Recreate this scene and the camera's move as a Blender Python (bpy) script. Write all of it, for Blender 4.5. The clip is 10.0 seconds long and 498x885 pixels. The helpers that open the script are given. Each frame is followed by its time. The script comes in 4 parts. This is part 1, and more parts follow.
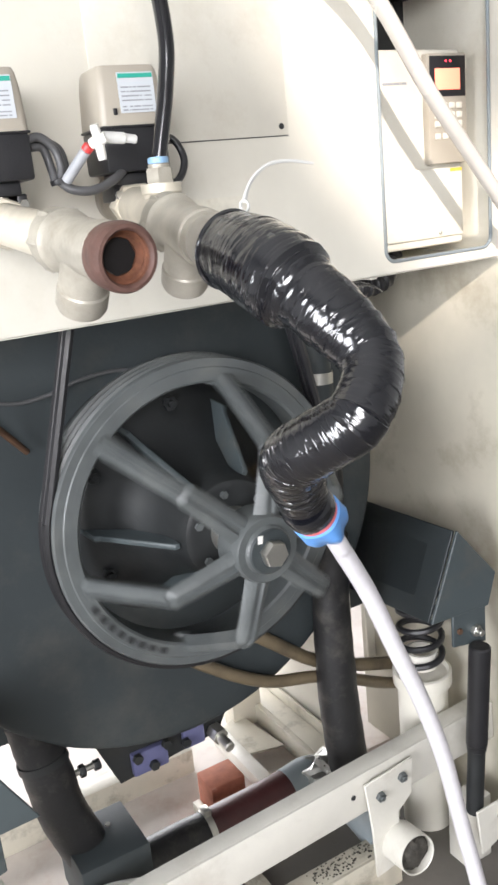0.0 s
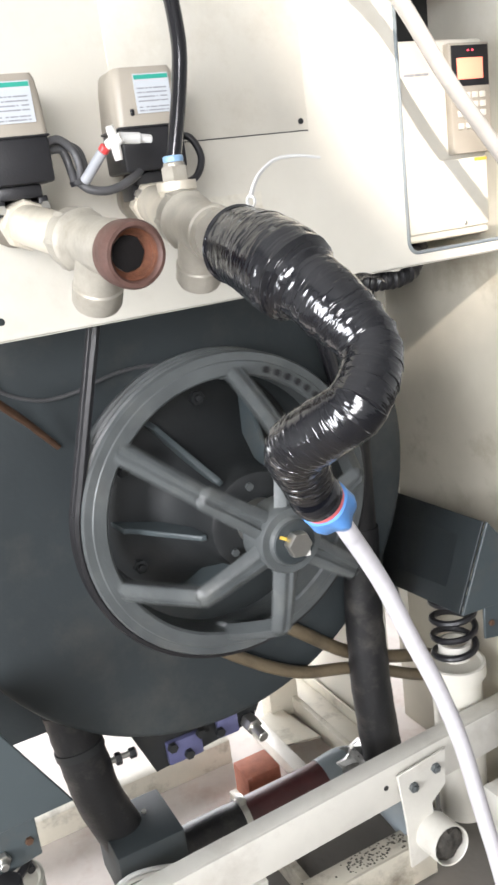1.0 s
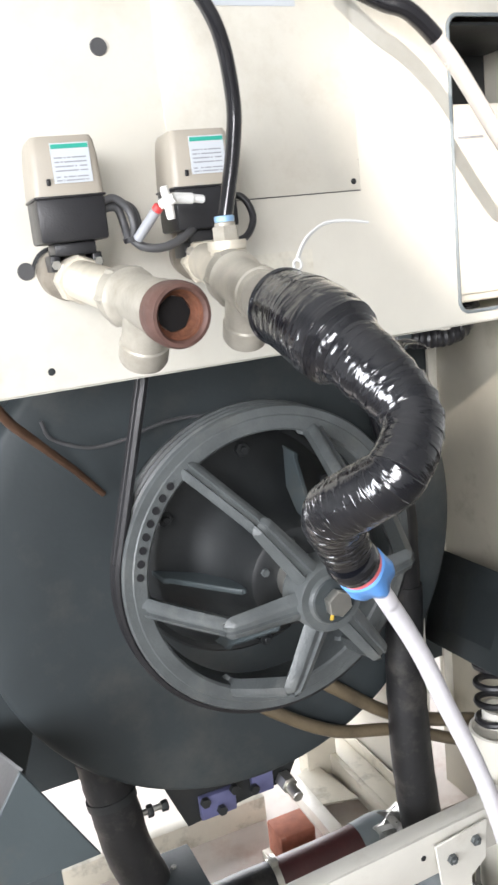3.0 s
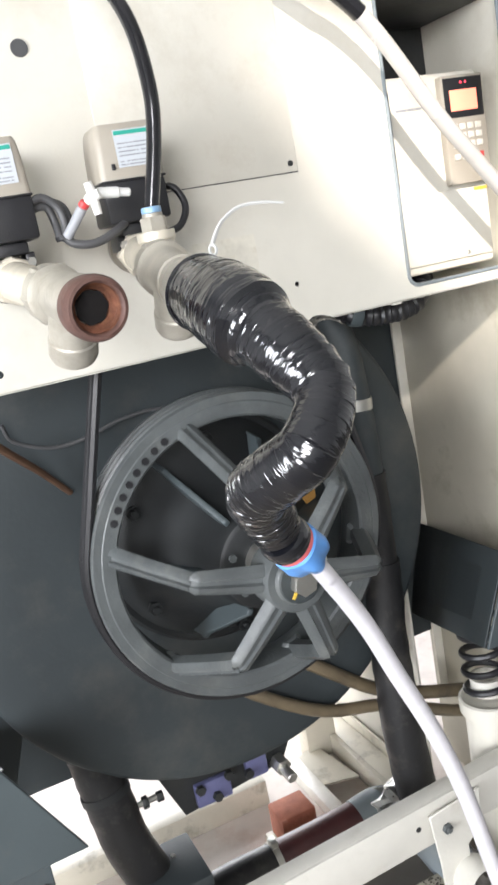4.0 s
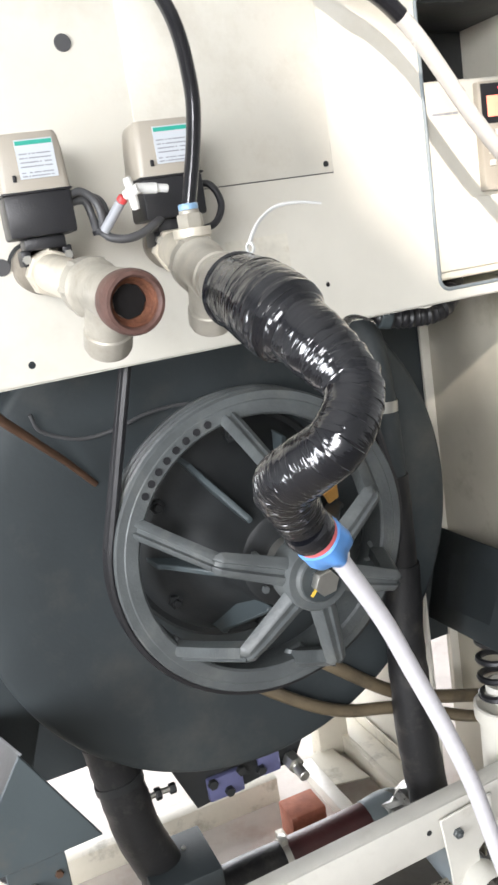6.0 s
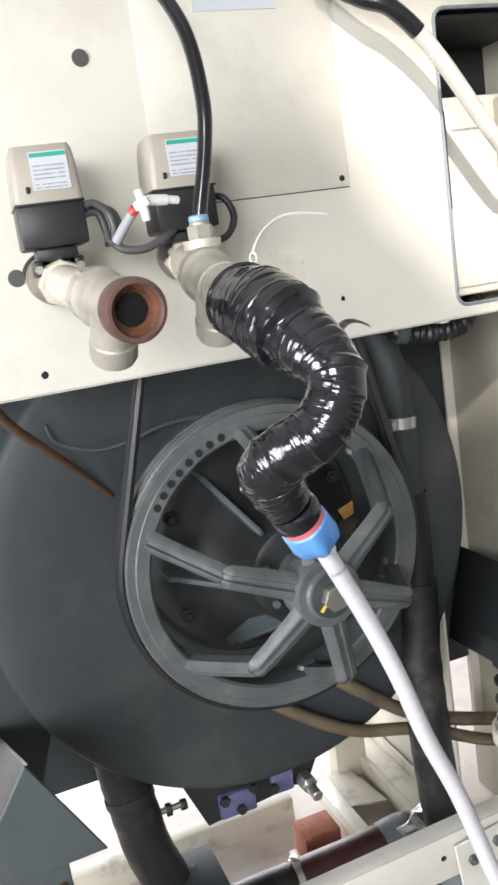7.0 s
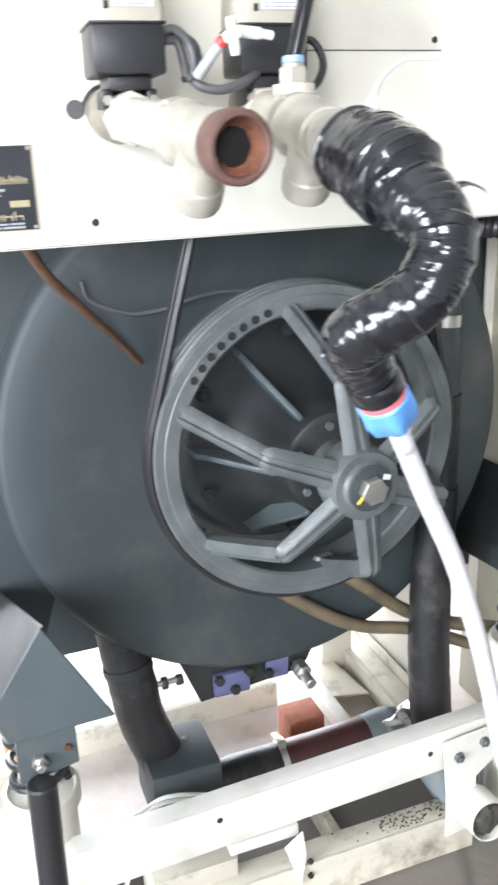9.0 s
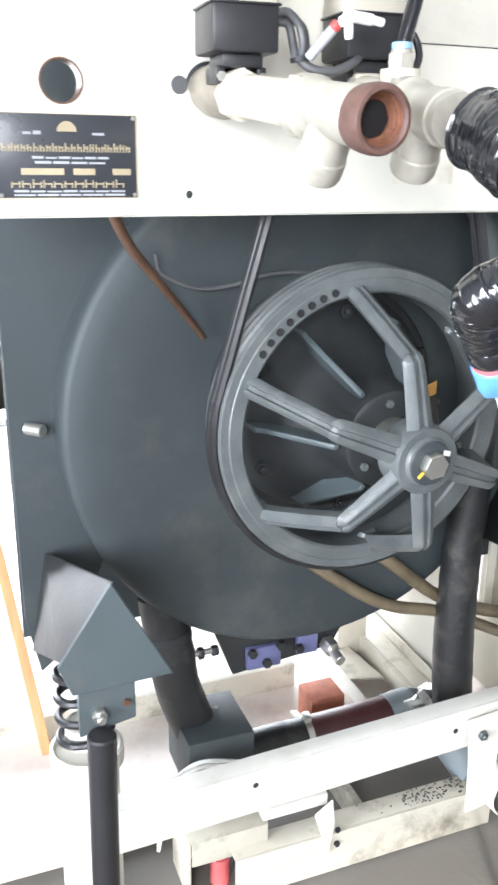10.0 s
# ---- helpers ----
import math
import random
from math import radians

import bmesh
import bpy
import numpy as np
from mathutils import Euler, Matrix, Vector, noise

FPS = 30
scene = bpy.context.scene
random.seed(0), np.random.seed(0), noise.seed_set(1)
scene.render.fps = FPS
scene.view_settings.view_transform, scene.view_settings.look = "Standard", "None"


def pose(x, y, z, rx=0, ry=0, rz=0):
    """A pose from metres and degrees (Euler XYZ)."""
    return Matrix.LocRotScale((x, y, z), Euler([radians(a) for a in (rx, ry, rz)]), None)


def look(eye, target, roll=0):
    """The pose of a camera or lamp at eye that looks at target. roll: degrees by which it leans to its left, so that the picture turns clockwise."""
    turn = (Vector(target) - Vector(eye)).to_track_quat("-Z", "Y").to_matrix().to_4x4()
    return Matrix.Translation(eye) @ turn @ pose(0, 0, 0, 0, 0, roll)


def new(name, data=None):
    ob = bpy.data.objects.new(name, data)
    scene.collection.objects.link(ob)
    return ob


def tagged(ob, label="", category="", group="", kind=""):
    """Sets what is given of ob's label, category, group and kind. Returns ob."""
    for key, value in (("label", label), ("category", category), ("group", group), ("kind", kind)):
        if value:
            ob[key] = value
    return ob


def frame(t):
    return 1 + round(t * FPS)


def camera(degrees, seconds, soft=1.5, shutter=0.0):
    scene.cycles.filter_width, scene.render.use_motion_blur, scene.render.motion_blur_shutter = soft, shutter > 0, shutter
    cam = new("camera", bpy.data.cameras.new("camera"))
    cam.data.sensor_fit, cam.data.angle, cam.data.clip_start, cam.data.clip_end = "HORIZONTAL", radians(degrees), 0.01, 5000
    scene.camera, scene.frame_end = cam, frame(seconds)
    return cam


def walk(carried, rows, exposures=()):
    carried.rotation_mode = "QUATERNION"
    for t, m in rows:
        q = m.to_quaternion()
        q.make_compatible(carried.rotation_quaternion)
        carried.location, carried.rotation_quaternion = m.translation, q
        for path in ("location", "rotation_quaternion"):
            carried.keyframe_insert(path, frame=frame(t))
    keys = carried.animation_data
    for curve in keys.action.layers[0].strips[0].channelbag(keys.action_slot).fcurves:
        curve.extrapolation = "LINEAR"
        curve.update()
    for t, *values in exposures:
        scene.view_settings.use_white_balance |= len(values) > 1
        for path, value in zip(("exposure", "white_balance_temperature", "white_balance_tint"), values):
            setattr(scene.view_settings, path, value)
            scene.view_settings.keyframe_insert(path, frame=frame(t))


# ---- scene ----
cam = camera(32.7, 10.0, soft=2.7, shutter=0.5)
PATH = [
    (0, (0.129, 0.075, 1.437), (1.064, 1.749, 0.869), -5.7),
    (0.5, (0.146, 0.045, 1.436), (1.044, 1.735, 0.854), -6.3),
    (1, (0.15, 0.041, 1.433), (0.988, 1.767, 0.868), -7.3),
    (1.5, (0.165, 0.037, 1.434), (0.961, 1.784, 0.875), -8.5),
    (2, (0.177, 0.039, 1.424), (0.933, 1.801, 0.858), -9.2),
    (2.5, (0.172, 0.036, 1.439), (0.937, 1.824, 0.976), -6.5),
    (2.7, (0.160, 0.047, 1.451), (0.912, 1.843, 0.995), -5.5),
    (3.8, (0.210, 0.005, 1.431), (0.960, 1.802, 0.980), -10.0),
    (4, (0.224, 0.003, 1.433), (0.965, 1.799, 0.96), -10.4),
    (4.5, (0.213, 0.004, 1.437), (0.931, 1.799, 0.924), -9.9),
    (5, (0.234, -0.011, 1.425), (0.965, 1.781, 0.921), -9.5),
    (5.5, (0.222, -0.007, 1.427), (0.942, 1.795, 0.942), -9.1),
    (5.7, (0.21, 0.001, 1.436), (0.924, 1.806, 0.955), -8.9),
    (7, (0.238, -0.009, 1.422), (0.879, 1.839, 1.005), -8.3),
    (7.5, (0.342, 0.005, 1.41), (0.988, 1.853, 0.999), -7.5),
    (8, (0.408, 0.011, 1.396), (1.037, 1.839, 0.885), -7.3),
    (8.5, (0.328, 0.061, 1.385), (0.943, 1.858, 0.758), -4.0),
    (9, (0.163, 0.079, 1.391), (0.808, 1.854, 0.733), -2.1),
    (9.5, (0.076, 0.089, 1.361), (0.765, 1.847, 0.704), -0.6),
    (10, (0.015, 0.066, 1.363), (0.707, 1.826, 0.711), 0.9),
]
EXPOSURES = [(0.0, 0.36, 6650, 15), (2.0, 0.45, 6600, 15), (4.5, 0.40, 6560, 14), (6.5, 0.34, 6600, 14), (8.0, -0.02, 6650, 14), (8.5, 0.88, 6450, 13), (9.0, 0.93, 6270, 13), (9.5, 0.86, 6220, 13), (10.0, 1.07, 6220, 13)]

walk(cam, [(t, look(eye, target, roll)) for t, eye, target, roll in PATH], EXPOSURES)

# ---- world and light ----
world = bpy.data.worlds.new("sky")
scene.world = world
world.use_nodes = True
nt = world.node_tree
sky = nt.nodes.new("ShaderNodeTexSky")
sky.sky_type = "NISHITA"
sky.sun_disc = False
SUN_DIR = Vector((0.35, 0.75, -0.45)).normalized()
sky.sun_elevation = math.asin(-SUN_DIR.z)
sky.sun_rotation = math.atan2(-SUN_DIR.x, -SUN_DIR.y)
nt.links.new(sky.outputs[0], nt.nodes["Background"].inputs[0])
nt.nodes["Background"].inputs[1].default_value = 0.12

sun = new("sun", bpy.data.lights.new("sun", "SUN"))
sun.data.energy, sun.data.angle, sun.data.color = 5.0, radians(1.8), (1.0, 0.94, 0.85)
sun.matrix_world = look((0, 0, 0), SUN_DIR)


def window_light(name, eye, target, w, h, watts, colour):
    lamp = new(name, bpy.data.lights.new(name, "AREA"))
    lamp.data.shape, lamp.data.size, lamp.data.size_y = "RECTANGLE", w, h
    lamp.data.energy, lamp.data.color = watts, colour
    lamp.matrix_world = look(eye, target)
    return lamp


window_light("skylight_door", (-2.92, -0.4, 1.3), (0, 0.1, 1.2), 1.35, 2.1, 150, (0.90, 0.96, 1.0))
window_light("skylight_window", (-1.5, -2.42, 2.15), (0.5, 1.2, 1.2), 1.6, 1.1, 115, (0.93, 0.97, 1.0))
window_light("skylight_back_door", (0.6, 4.44, 1.0), (0.6, 2.0, 0.3), 3.6, 2.0, 240, (0.93, 0.97, 1.0))

FLOOR = -0.03


# ---- materials ----
def material(name, colour, rough=0.5, metal=0.0, vary=0.15, scale=9.0, bump=0.15, bump_scale=120.0, dirt=None, dirt_amount=0.35,
             dirt_scale=4.0, coat=0.0, streak=(1, 1, 1), rough_vary=0.12, piece=0.0):
    """Paint or metal with broad stains, fine grain and uneven gloss, in object space."""
    m = bpy.data.materials.new(name)
    m.use_nodes = True
    n, l = m.node_tree.nodes, m.node_tree.links
    b = n["Principled BSDF"]
    b.inputs["Metallic"].default_value = metal
    b.inputs["Coat Weight"].default_value = coat
    b.inputs["Coat Roughness"].default_value = 0.12
    tc = n.new("ShaderNodeTexCoord")
    mp = n.new("ShaderNodeMapping")
    mp.inputs["Scale"].default_value = streak
    l.new(tc.outputs["Object"], mp.inputs[0])
    big = n.new("ShaderNodeTexNoise")
    big.inputs["Scale"].default_value, big.inputs["Detail"].default_value, big.inputs["Roughness"].default_value = scale, 5, 0.6
    fine = n.new("ShaderNodeTexNoise")
    fine.inputs["Scale"].default_value, fine.inputs["Detail"].default_value = bump_scale, 3
    for t in (big, fine):
        l.new(mp.outputs[0], t.inputs["Vector"])
    ramp = n.new("ShaderNodeValToRGB")
    dark, light = [max(c * (1 - vary), 0) for c in colour], [min(c * (1 + vary), 1) for c in colour]
    ramp.color_ramp.elements[0].position, ramp.color_ramp.elements[0].color = 0.3, (*dark, 1)
    ramp.color_ramp.elements[1].position, ramp.color_ramp.elements[1].color = 0.7, (*light, 1)
    l.new(big.outputs["Fac"], ramp.inputs[0])
    out = ramp.outputs[0]
    if dirt:
        spots = n.new("ShaderNodeTexNoise")
        spots.inputs["Scale"].default_value, spots.inputs["Detail"].default_value, spots.inputs["Roughness"].default_value = dirt_scale, 8, 0.68
        l.new(mp.outputs[0], spots.inputs["Vector"])
        sr = n.new("ShaderNodeValToRGB")
        sr.color_ramp.elements[0].position, sr.color_ramp.elements[0].color = 0.52, (0, 0, 0, 1)
        sr.color_ramp.elements[1].position, sr.color_ramp.elements[1].color = 0.74, (dirt_amount,) * 3 + (1,)
        l.new(spots.outputs["Fac"], sr.inputs[0])
        mix = n.new("ShaderNodeMixRGB")
        mix.inputs[2].default_value = (*dirt, 1)
        l.new(sr.outputs[0], mix.inputs[0])
        l.new(out, mix.inputs[1])
        out = mix.outputs[0]
    if piece:
        info = n.new("ShaderNodeObjectInfo")
        hsv = n.new("ShaderNodeHueSaturation")
        mr = n.new("ShaderNodeMapRange")
        mr.inputs["To Min"].default_value, mr.inputs["To Max"].default_value = 1 - piece, 1 + piece
        l.new(info.outputs["Random"], mr.inputs["Value"])
        l.new(mr.outputs[0], hsv.inputs["Value"])
        l.new(out, hsv.inputs["Color"])
        out = hsv.outputs[0]
    l.new(out, b.inputs["Base Color"])
    rr = n.new("ShaderNodeMapRange")
    rr.inputs["To Min"].default_value, rr.inputs["To Max"].default_value = max(rough - rough_vary, 0.03), min(rough + rough_vary, 1)
    l.new(big.outputs["Fac"], rr.inputs["Value"])
    l.new(rr.outputs[0], b.inputs["Roughness"])
    if bump:
        bp = n.new("ShaderNodeBump")
        bp.inputs["Strength"].default_value, bp.inputs["Distance"].default_value = bump, 0.002
        l.new(fine.outputs["Fac"], bp.inputs["Height"])
        l.new(bp.outputs[0], b.inputs["Normal"])
    return m


CREAM = material("cream_enamel", (0.66, 0.635, 0.56), 0.42, vary=0.05, scale=5, bump=0.08, bump_scale=260, dirt=(0.34, 0.27, 0.17), dirt_amount=0.3, dirt_scale=3.2)
CREAM_DIRTY = material("grimy_cream_enamel", (0.52, 0.485, 0.40), 0.55, vary=0.1, scale=7, bump=0.15, bump_scale=150, dirt=(0.07, 0.055, 0.035), dirt_amount=0.9, dirt_scale=6.5)
RESIDUE = material("yellowed_adhesive", (0.635, 0.605, 0.52), 0.6, vary=0.12, scale=30, bump=0.15, bump_scale=160, dirt=(0.34, 0.26, 0.16), dirt_amount=0.5, dirt_scale=22)
STAINED = material("stained_cream_wall", (0.46, 0.43, 0.355), 0.5, vary=0.16, scale=2.5, bump=0.1, bump_scale=160, dirt=(0.20, 0.16, 0.10), dirt_amount=0.7, dirt_scale=4.2)
CREAM_WORN = material("worn_cream_plate", (0.645, 0.62, 0.545), 0.45, vary=0.06, scale=9, bump=0.1, bump_scale=220, dirt=(0.33, 0.28, 0.2), dirt_amount=0.35, dirt_scale=9.0)
WHITE_PAINT = material("white_paint", (0.64, 0.62, 0.56), 0.4, vary=0.06, scale=9, dirt=(0.25, 0.2, 0.14), dirt_amount=0.35, dirt_scale=6)
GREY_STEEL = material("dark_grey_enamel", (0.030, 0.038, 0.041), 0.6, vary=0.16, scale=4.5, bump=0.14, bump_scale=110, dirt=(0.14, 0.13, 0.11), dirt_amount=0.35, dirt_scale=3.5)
GREY_PLATE = material("blue_grey_enamel", (0.058, 0.073, 0.078), 0.45, vary=0.1, scale=6, bump=0.1, bump_scale=130, dirt=(0.2, 0.15, 0.1), dirt_amount=0.3, dirt_scale=4)
CAST = material("cast_iron_grey", (0.088, 0.097, 0.098), 0.38, vary=0.2, scale=16, bump=0.4, bump_scale=170, dirt=(0.22, 0.22, 0.2), dirt_amount=0.4, dirt_scale=9)
# Oily black parts; also stands in for shade on the left bracket wall and recess.
DARK = material("oily_black_steel_and_shade", (0.017, 0.019, 0.02), 0.5, vary=0.3, scale=9, bump=0.25, bump_scale=90, dirt=(0.045, 0.04, 0.032), dirt_amount=0.4)
RUBBER = material("black_rubber", (0.011, 0.011, 0.012), 0.5, vary=0.3, scale=18, bump=0.3, bump_scale=140, dirt=(0.085, 0.078, 0.068), dirt_amount=0.7, dirt_scale=14)
GLOSS_TUBE = material("glossy_black_tube", (0.008, 0.008, 0.01), 0.16, vary=0.1, bump=0.0, coat=0.4)
PLASTIC_BLACK = material("black_plastic", (0.015, 0.015, 0.017), 0.38, vary=0.15, bump=0.12, bump_scale=400)
TAUPE = material("warm_grey_plastic", (0.37, 0.335, 0.28), 0.4, vary=0.05, bump=0.1, bump_scale=380)
BRASS = material("plated_brass_casting", (0.40, 0.375, 0.32), 0.40, metal=0.25, vary=0.16, scale=24, bump=0.3, bump_scale=190, dirt=(0.2, 0.16, 0.11), dirt_amount=0.5, dirt_scale=16)
PIPE_PALE = material("pale_grimy_pipe", (0.64, 0.59, 0.49), 0.4, metal=0.15, vary=0.14, scale=20, bump=0.25, bump_scale=150, dirt=(0.24, 0.2, 0.14), dirt_amount=0.55, dirt_scale=11)
TARNISH = material("brown_tarnished_brass", (0.25, 0.22, 0.18), 0.45, metal=0.3, vary=0.25, scale=22, bump=0.3, bump_scale=170, dirt=(0.10, 0.07, 0.045), dirt_amount=0.6, dirt_scale=15)
STEEL = material("dull_steel", (0.55, 0.54, 0.5), 0.32, metal=0.9, vary=0.12, scale=20, bump=0.15)
RUST = material("rusty_iron", (0.165, 0.062, 0.033), 0.8, metal=0.1, vary=0.45, scale=55, bump=0.8, bump_scale=160, dirt=(0.30, 0.135, 0.06), dirt_amount=0.8, dirt_scale=38)
RUST_RIM = material("brown_rusted_rim", (0.115, 0.06, 0.048), 0.6, metal=0.1, vary=0.3, scale=40, bump=0.5, bump_scale=160, dirt=(0.07, 0.04, 0.03), dirt_amount=0.6, dirt_scale=30)
BORE_DARK = material("bore_darkness", (0.004, 0.003, 0.003), 0.85, vary=0.4, scale=50, bump=0.25, bump_scale=90)
COPPER = material("dull_copper", (0.15, 0.085, 0.055), 0.42, metal=0.5, vary=0.3, scale=18, dirt=(0.06, 0.045, 0.035), dirt_amount=0.7, dirt_scale=12)
BRONZE_HOSE = material("brown_oily_hose", (0.135, 0.105, 0.066), 0.36, vary=0.25, scale=12, dirt=(0.03, 0.025, 0.02), dirt_amount=0.7, dirt_scale=9)
MAROON = material("maroon_rubber", (0.072, 0.02, 0.02), 0.5, vary=0.25, scale=14, bump=0.3, dirt=(0.13, 0.1, 0.085), dirt_amount=0.4, dirt_scale=12)
PVC = material("grey_pvc", (0.19, 0.22, 0.235), 0.4, vary=0.1, scale=9, dirt=(0.3, 0.28, 0.24), dirt_amount=0.4)
FOIL = material("crumpled_foil_tape", (0.5, 0.5, 0.48), 0.3, metal=0.9, vary=0.4, scale=30, bump=1.0, bump_scale=60)
BLUE = material("blue_plastic", (0.11, 0.31, 0.70), 0.35, vary=0.08, bump=0.1)
RED = material("red_plastic", (0.55, 0.05, 0.05), 0.4, vary=0.1)
PINK = material("pinkish_red_ring", (0.62, 0.13, 0.13), 0.4, vary=0.1)
WHITE_HOSE = material("milky_white_hose", (0.56, 0.545, 0.565), 0.3, vary=0.05, scale=14, bump=0.1, bump_scale=90, coat=0.25)
WHITE_PLASTIC = material("white_plastic", (0.75, 0.74, 0.7), 0.35, vary=0.05)
LABEL = material("white_label", (0.52, 0.55, 0.58), 0.4, vary=0.03, bump=0)
GREEN = material("green_print", (0.02, 0.33, 0.25), 0.45, vary=0.05, bump=0)
INK = material("grey_print", (0.30, 0.31, 0.33), 0.5, vary=0.2, bump=0)
PLATE = material("dark_nameplate", (0.030, 0.032, 0.038), 0.3, vary=0.15, bump=0.05)
TUBE_SUNLIT = material("tube_paled_for_sun", (0.45, 0.43, 0.40), 0.25, vary=0.1, bump=0.0, coat=0.5)
GOLD = material("worn_brass_print", (0.42, 0.35, 0.23), 0.35, metal=0.4, vary=0.2)
YELLOW = material("yellow_paint", (0.62, 0.42, 0.06), 0.5, vary=0.2)
ORANGE = material("orange_tag", (0.50, 0.26, 0.06), 0.5, vary=0.2)
PURPLE = material("violet_blue_metal", (0.13, 0.135, 0.26), 0.4, vary=0.2, metal=0.2)
WOOD = material("varnished_wood", (0.47, 0.26, 0.12), 0.5, vary=0.2, scale=8, streak=(8, 8, 0.7))
BRICK = material("red_brick", (0.40, 0.14, 0.085), 0.85, vary=0.25, scale=24, bump=0.8, bump_scale=120, dirt=(0.6, 0.5, 0.44), dirt_amount=0.4, dirt_scale=12)
CONCRETE = material("grimy_concrete", (0.115, 0.105, 0.092), 0.8, vary=0.2, scale=2.2, bump=0.5, bump_scale=70, dirt=(0.09, 0.08, 0.065), dirt_amount=0.6, dirt_scale=3)
PALE_CONCRETE = material("pale_stained_concrete", (0.62, 0.56, 0.51), 0.75, vary=0.12, scale=6, bump=0.4, bump_scale=60, dirt=(0.42, 0.26, 0.2), dirt_amount=0.5, dirt_scale=7)
PLASTER = material("grey_plaster", (0.48, 0.48, 0.47), 0.8, vary=0.04, scale=2, bump=0.2, bump_scale=60)
SLUDGE = material("grey_sludge", (0.055, 0.05, 0.042), 0.85, vary=0.5, scale=60, bump=1.0, bump_scale=120)
GREYWIRE = material("grey_cable", (0.075, 0.075, 0.078), 0.45, vary=0.1)
SILVER_INK = material("translucent_tie", (0.66, 0.66, 0.64), 0.3, vary=0.05)


def glow(name, colour, strength):
    m = bpy.data.materials.new(name)
    m.use_nodes = True
    b = m.node_tree.nodes["Principled BSDF"]
    b.inputs["Base Color"].default_value = (*colour, 1)
    b.inputs["Emission Color"].default_value = (*colour, 1)
    b.inputs["Emission Strength"].default_value = strength
    return m


LCD = glow("lit_orange_screen", (1.0, 0.27, 0.17), 1.25)
LED = glow("red_led", (1.0, 0.05, 0.08), 2.5)


def film_material():
    """Glossy black tape wound round a hose: overlapping turns and creases."""
    m = bpy.data.materials.new("black_wound_tape")
    m.use_nodes = True
    n, l = m.node_tree.nodes, m.node_tree.links
    b = n["Principled BSDF"]
    b.inputs["Base Color"].default_value = (0.006, 0.0065, 0.009, 1)
    b.inputs["Roughness"].default_value = 0.3
    b.inputs["Specular IOR Level"].default_value = 0.1
    b.inputs["Coat Weight"].default_value = 1.0
    b.inputs["Coat Roughness"].default_value = 0.1
    b.inputs["Coat IOR"].default_value = 1.7
    tc = n.new("ShaderNodeTexCoord")
    mp = n.new("ShaderNodeMapping")
    mp.inputs["Scale"].default_value = (22, 22, 120)
    oi = n.new("ShaderNodeObjectInfo")
    ml = n.new("ShaderNodeMath")
    ml.operation = 'MULTIPLY'
    ml.inputs[1].default_value = 40
    l.new(oi.outputs["Random"], ml.inputs[0])
    l.new(ml.outputs[0], mp.inputs["Location"])
    l.new(tc.outputs["Object"], mp.inputs[0])
    a = n.new("ShaderNodeTexNoise")
    a.inputs["Scale"].default_value, a.inputs["Detail"].default_value, a.inputs["Distortion"].default_value = 1.0, 3, 0.5
    l.new(mp.outputs[0], a.inputs["Vector"])
    bp = n.new("ShaderNodeBump")
    bp.inputs["Strength"].default_value, bp.inputs["Distance"].default_value = 0.5, 0.004
    l.new(a.outputs["Fac"], bp.inputs["Height"])
    l.new(bp.outputs[0], b.inputs["Normal"])
    l.new(bp.outputs[0], b.inputs["Coat Normal"])
    return m


TAPE = film_material()


# ---- mesh helpers ----
def link(name, bm, mat, parent=None, label="", smooth=True):
    me = bpy.data.meshes.new(name)
    bmesh.ops.recalc_face_normals(bm, faces=bm.faces)
    bm.to_mesh(me)
    bm.free()
    for mm in mat if isinstance(mat, (list, tuple)) else (mat,):
        me.materials.append(mm)
    if smooth:
        for p in me.polygons:
            p.use_smooth = True
        me.set_sharp_from_angle(angle=radians(38))
    ob = new(name, me)
    ob.parent = parent
    if label:
        ob["label"] = label
    return ob


def part(name, bm, mat, parent, label="", smooth=True):
    return link(name, bm, mat, parent, label, smooth)


def thing(name, label, category, at=(0, 0, 0), group="", kind=""):
    ob = new(name)
    ob.location = at
    return tagged(ob, label, category, group, kind)


def box(lo, hi, bevel=0.002, bm=None, m=None, seg=2):
    bm2 = bmesh.new()
    lo, hi = Vector(lo), Vector(hi)
    bmesh.ops.create_cube(bm2, size=1)
    for v in bm2.verts:
        v.co = Vector(((lo[i] + hi[i]) / 2 + v.co[i] * (hi[i] - lo[i]) for i in range(3)))
    if bevel:
        bmesh.ops.bevel(bm2, geom=bm2.edges[:], offset=min(bevel, 0.45 * min(hi - lo)), segments=seg, affect="EDGES", profile=0.5)
    if m is not None:
        bm2.transform(m)
    return merge(bm, bm2)


def merge(bm, bm2):
    if bm is None:
        return bm2
    me = bpy.data.meshes.new("tmp")
    bm2.to_mesh(me)
    bm2.free()
    bm.from_mesh(me)
    bpy.data.meshes.remove(me)
    return bm


def curve(points, steps=8):
    """A smooth (Catmull-Rom) line through the points."""
    p = [Vector(q) for q in points]
    p = [2 * p[0] - p[1]] + p + [2 * p[-1] - p[-2]]
    out = []
    for i in range(1, len(p) - 2):
        for k in range(steps):
            t = k / steps
            a, b, c, d = p[i - 1], p[i], p[i + 1], p[i + 2]
            out.append(0.5 * (2 * b + (c - a) * t + (2 * a - 5 * b + 4 * c - d) * t * t + (3 * b - a - 3 * c + d) * t ** 3))
    out.append(p[-2])
    return out


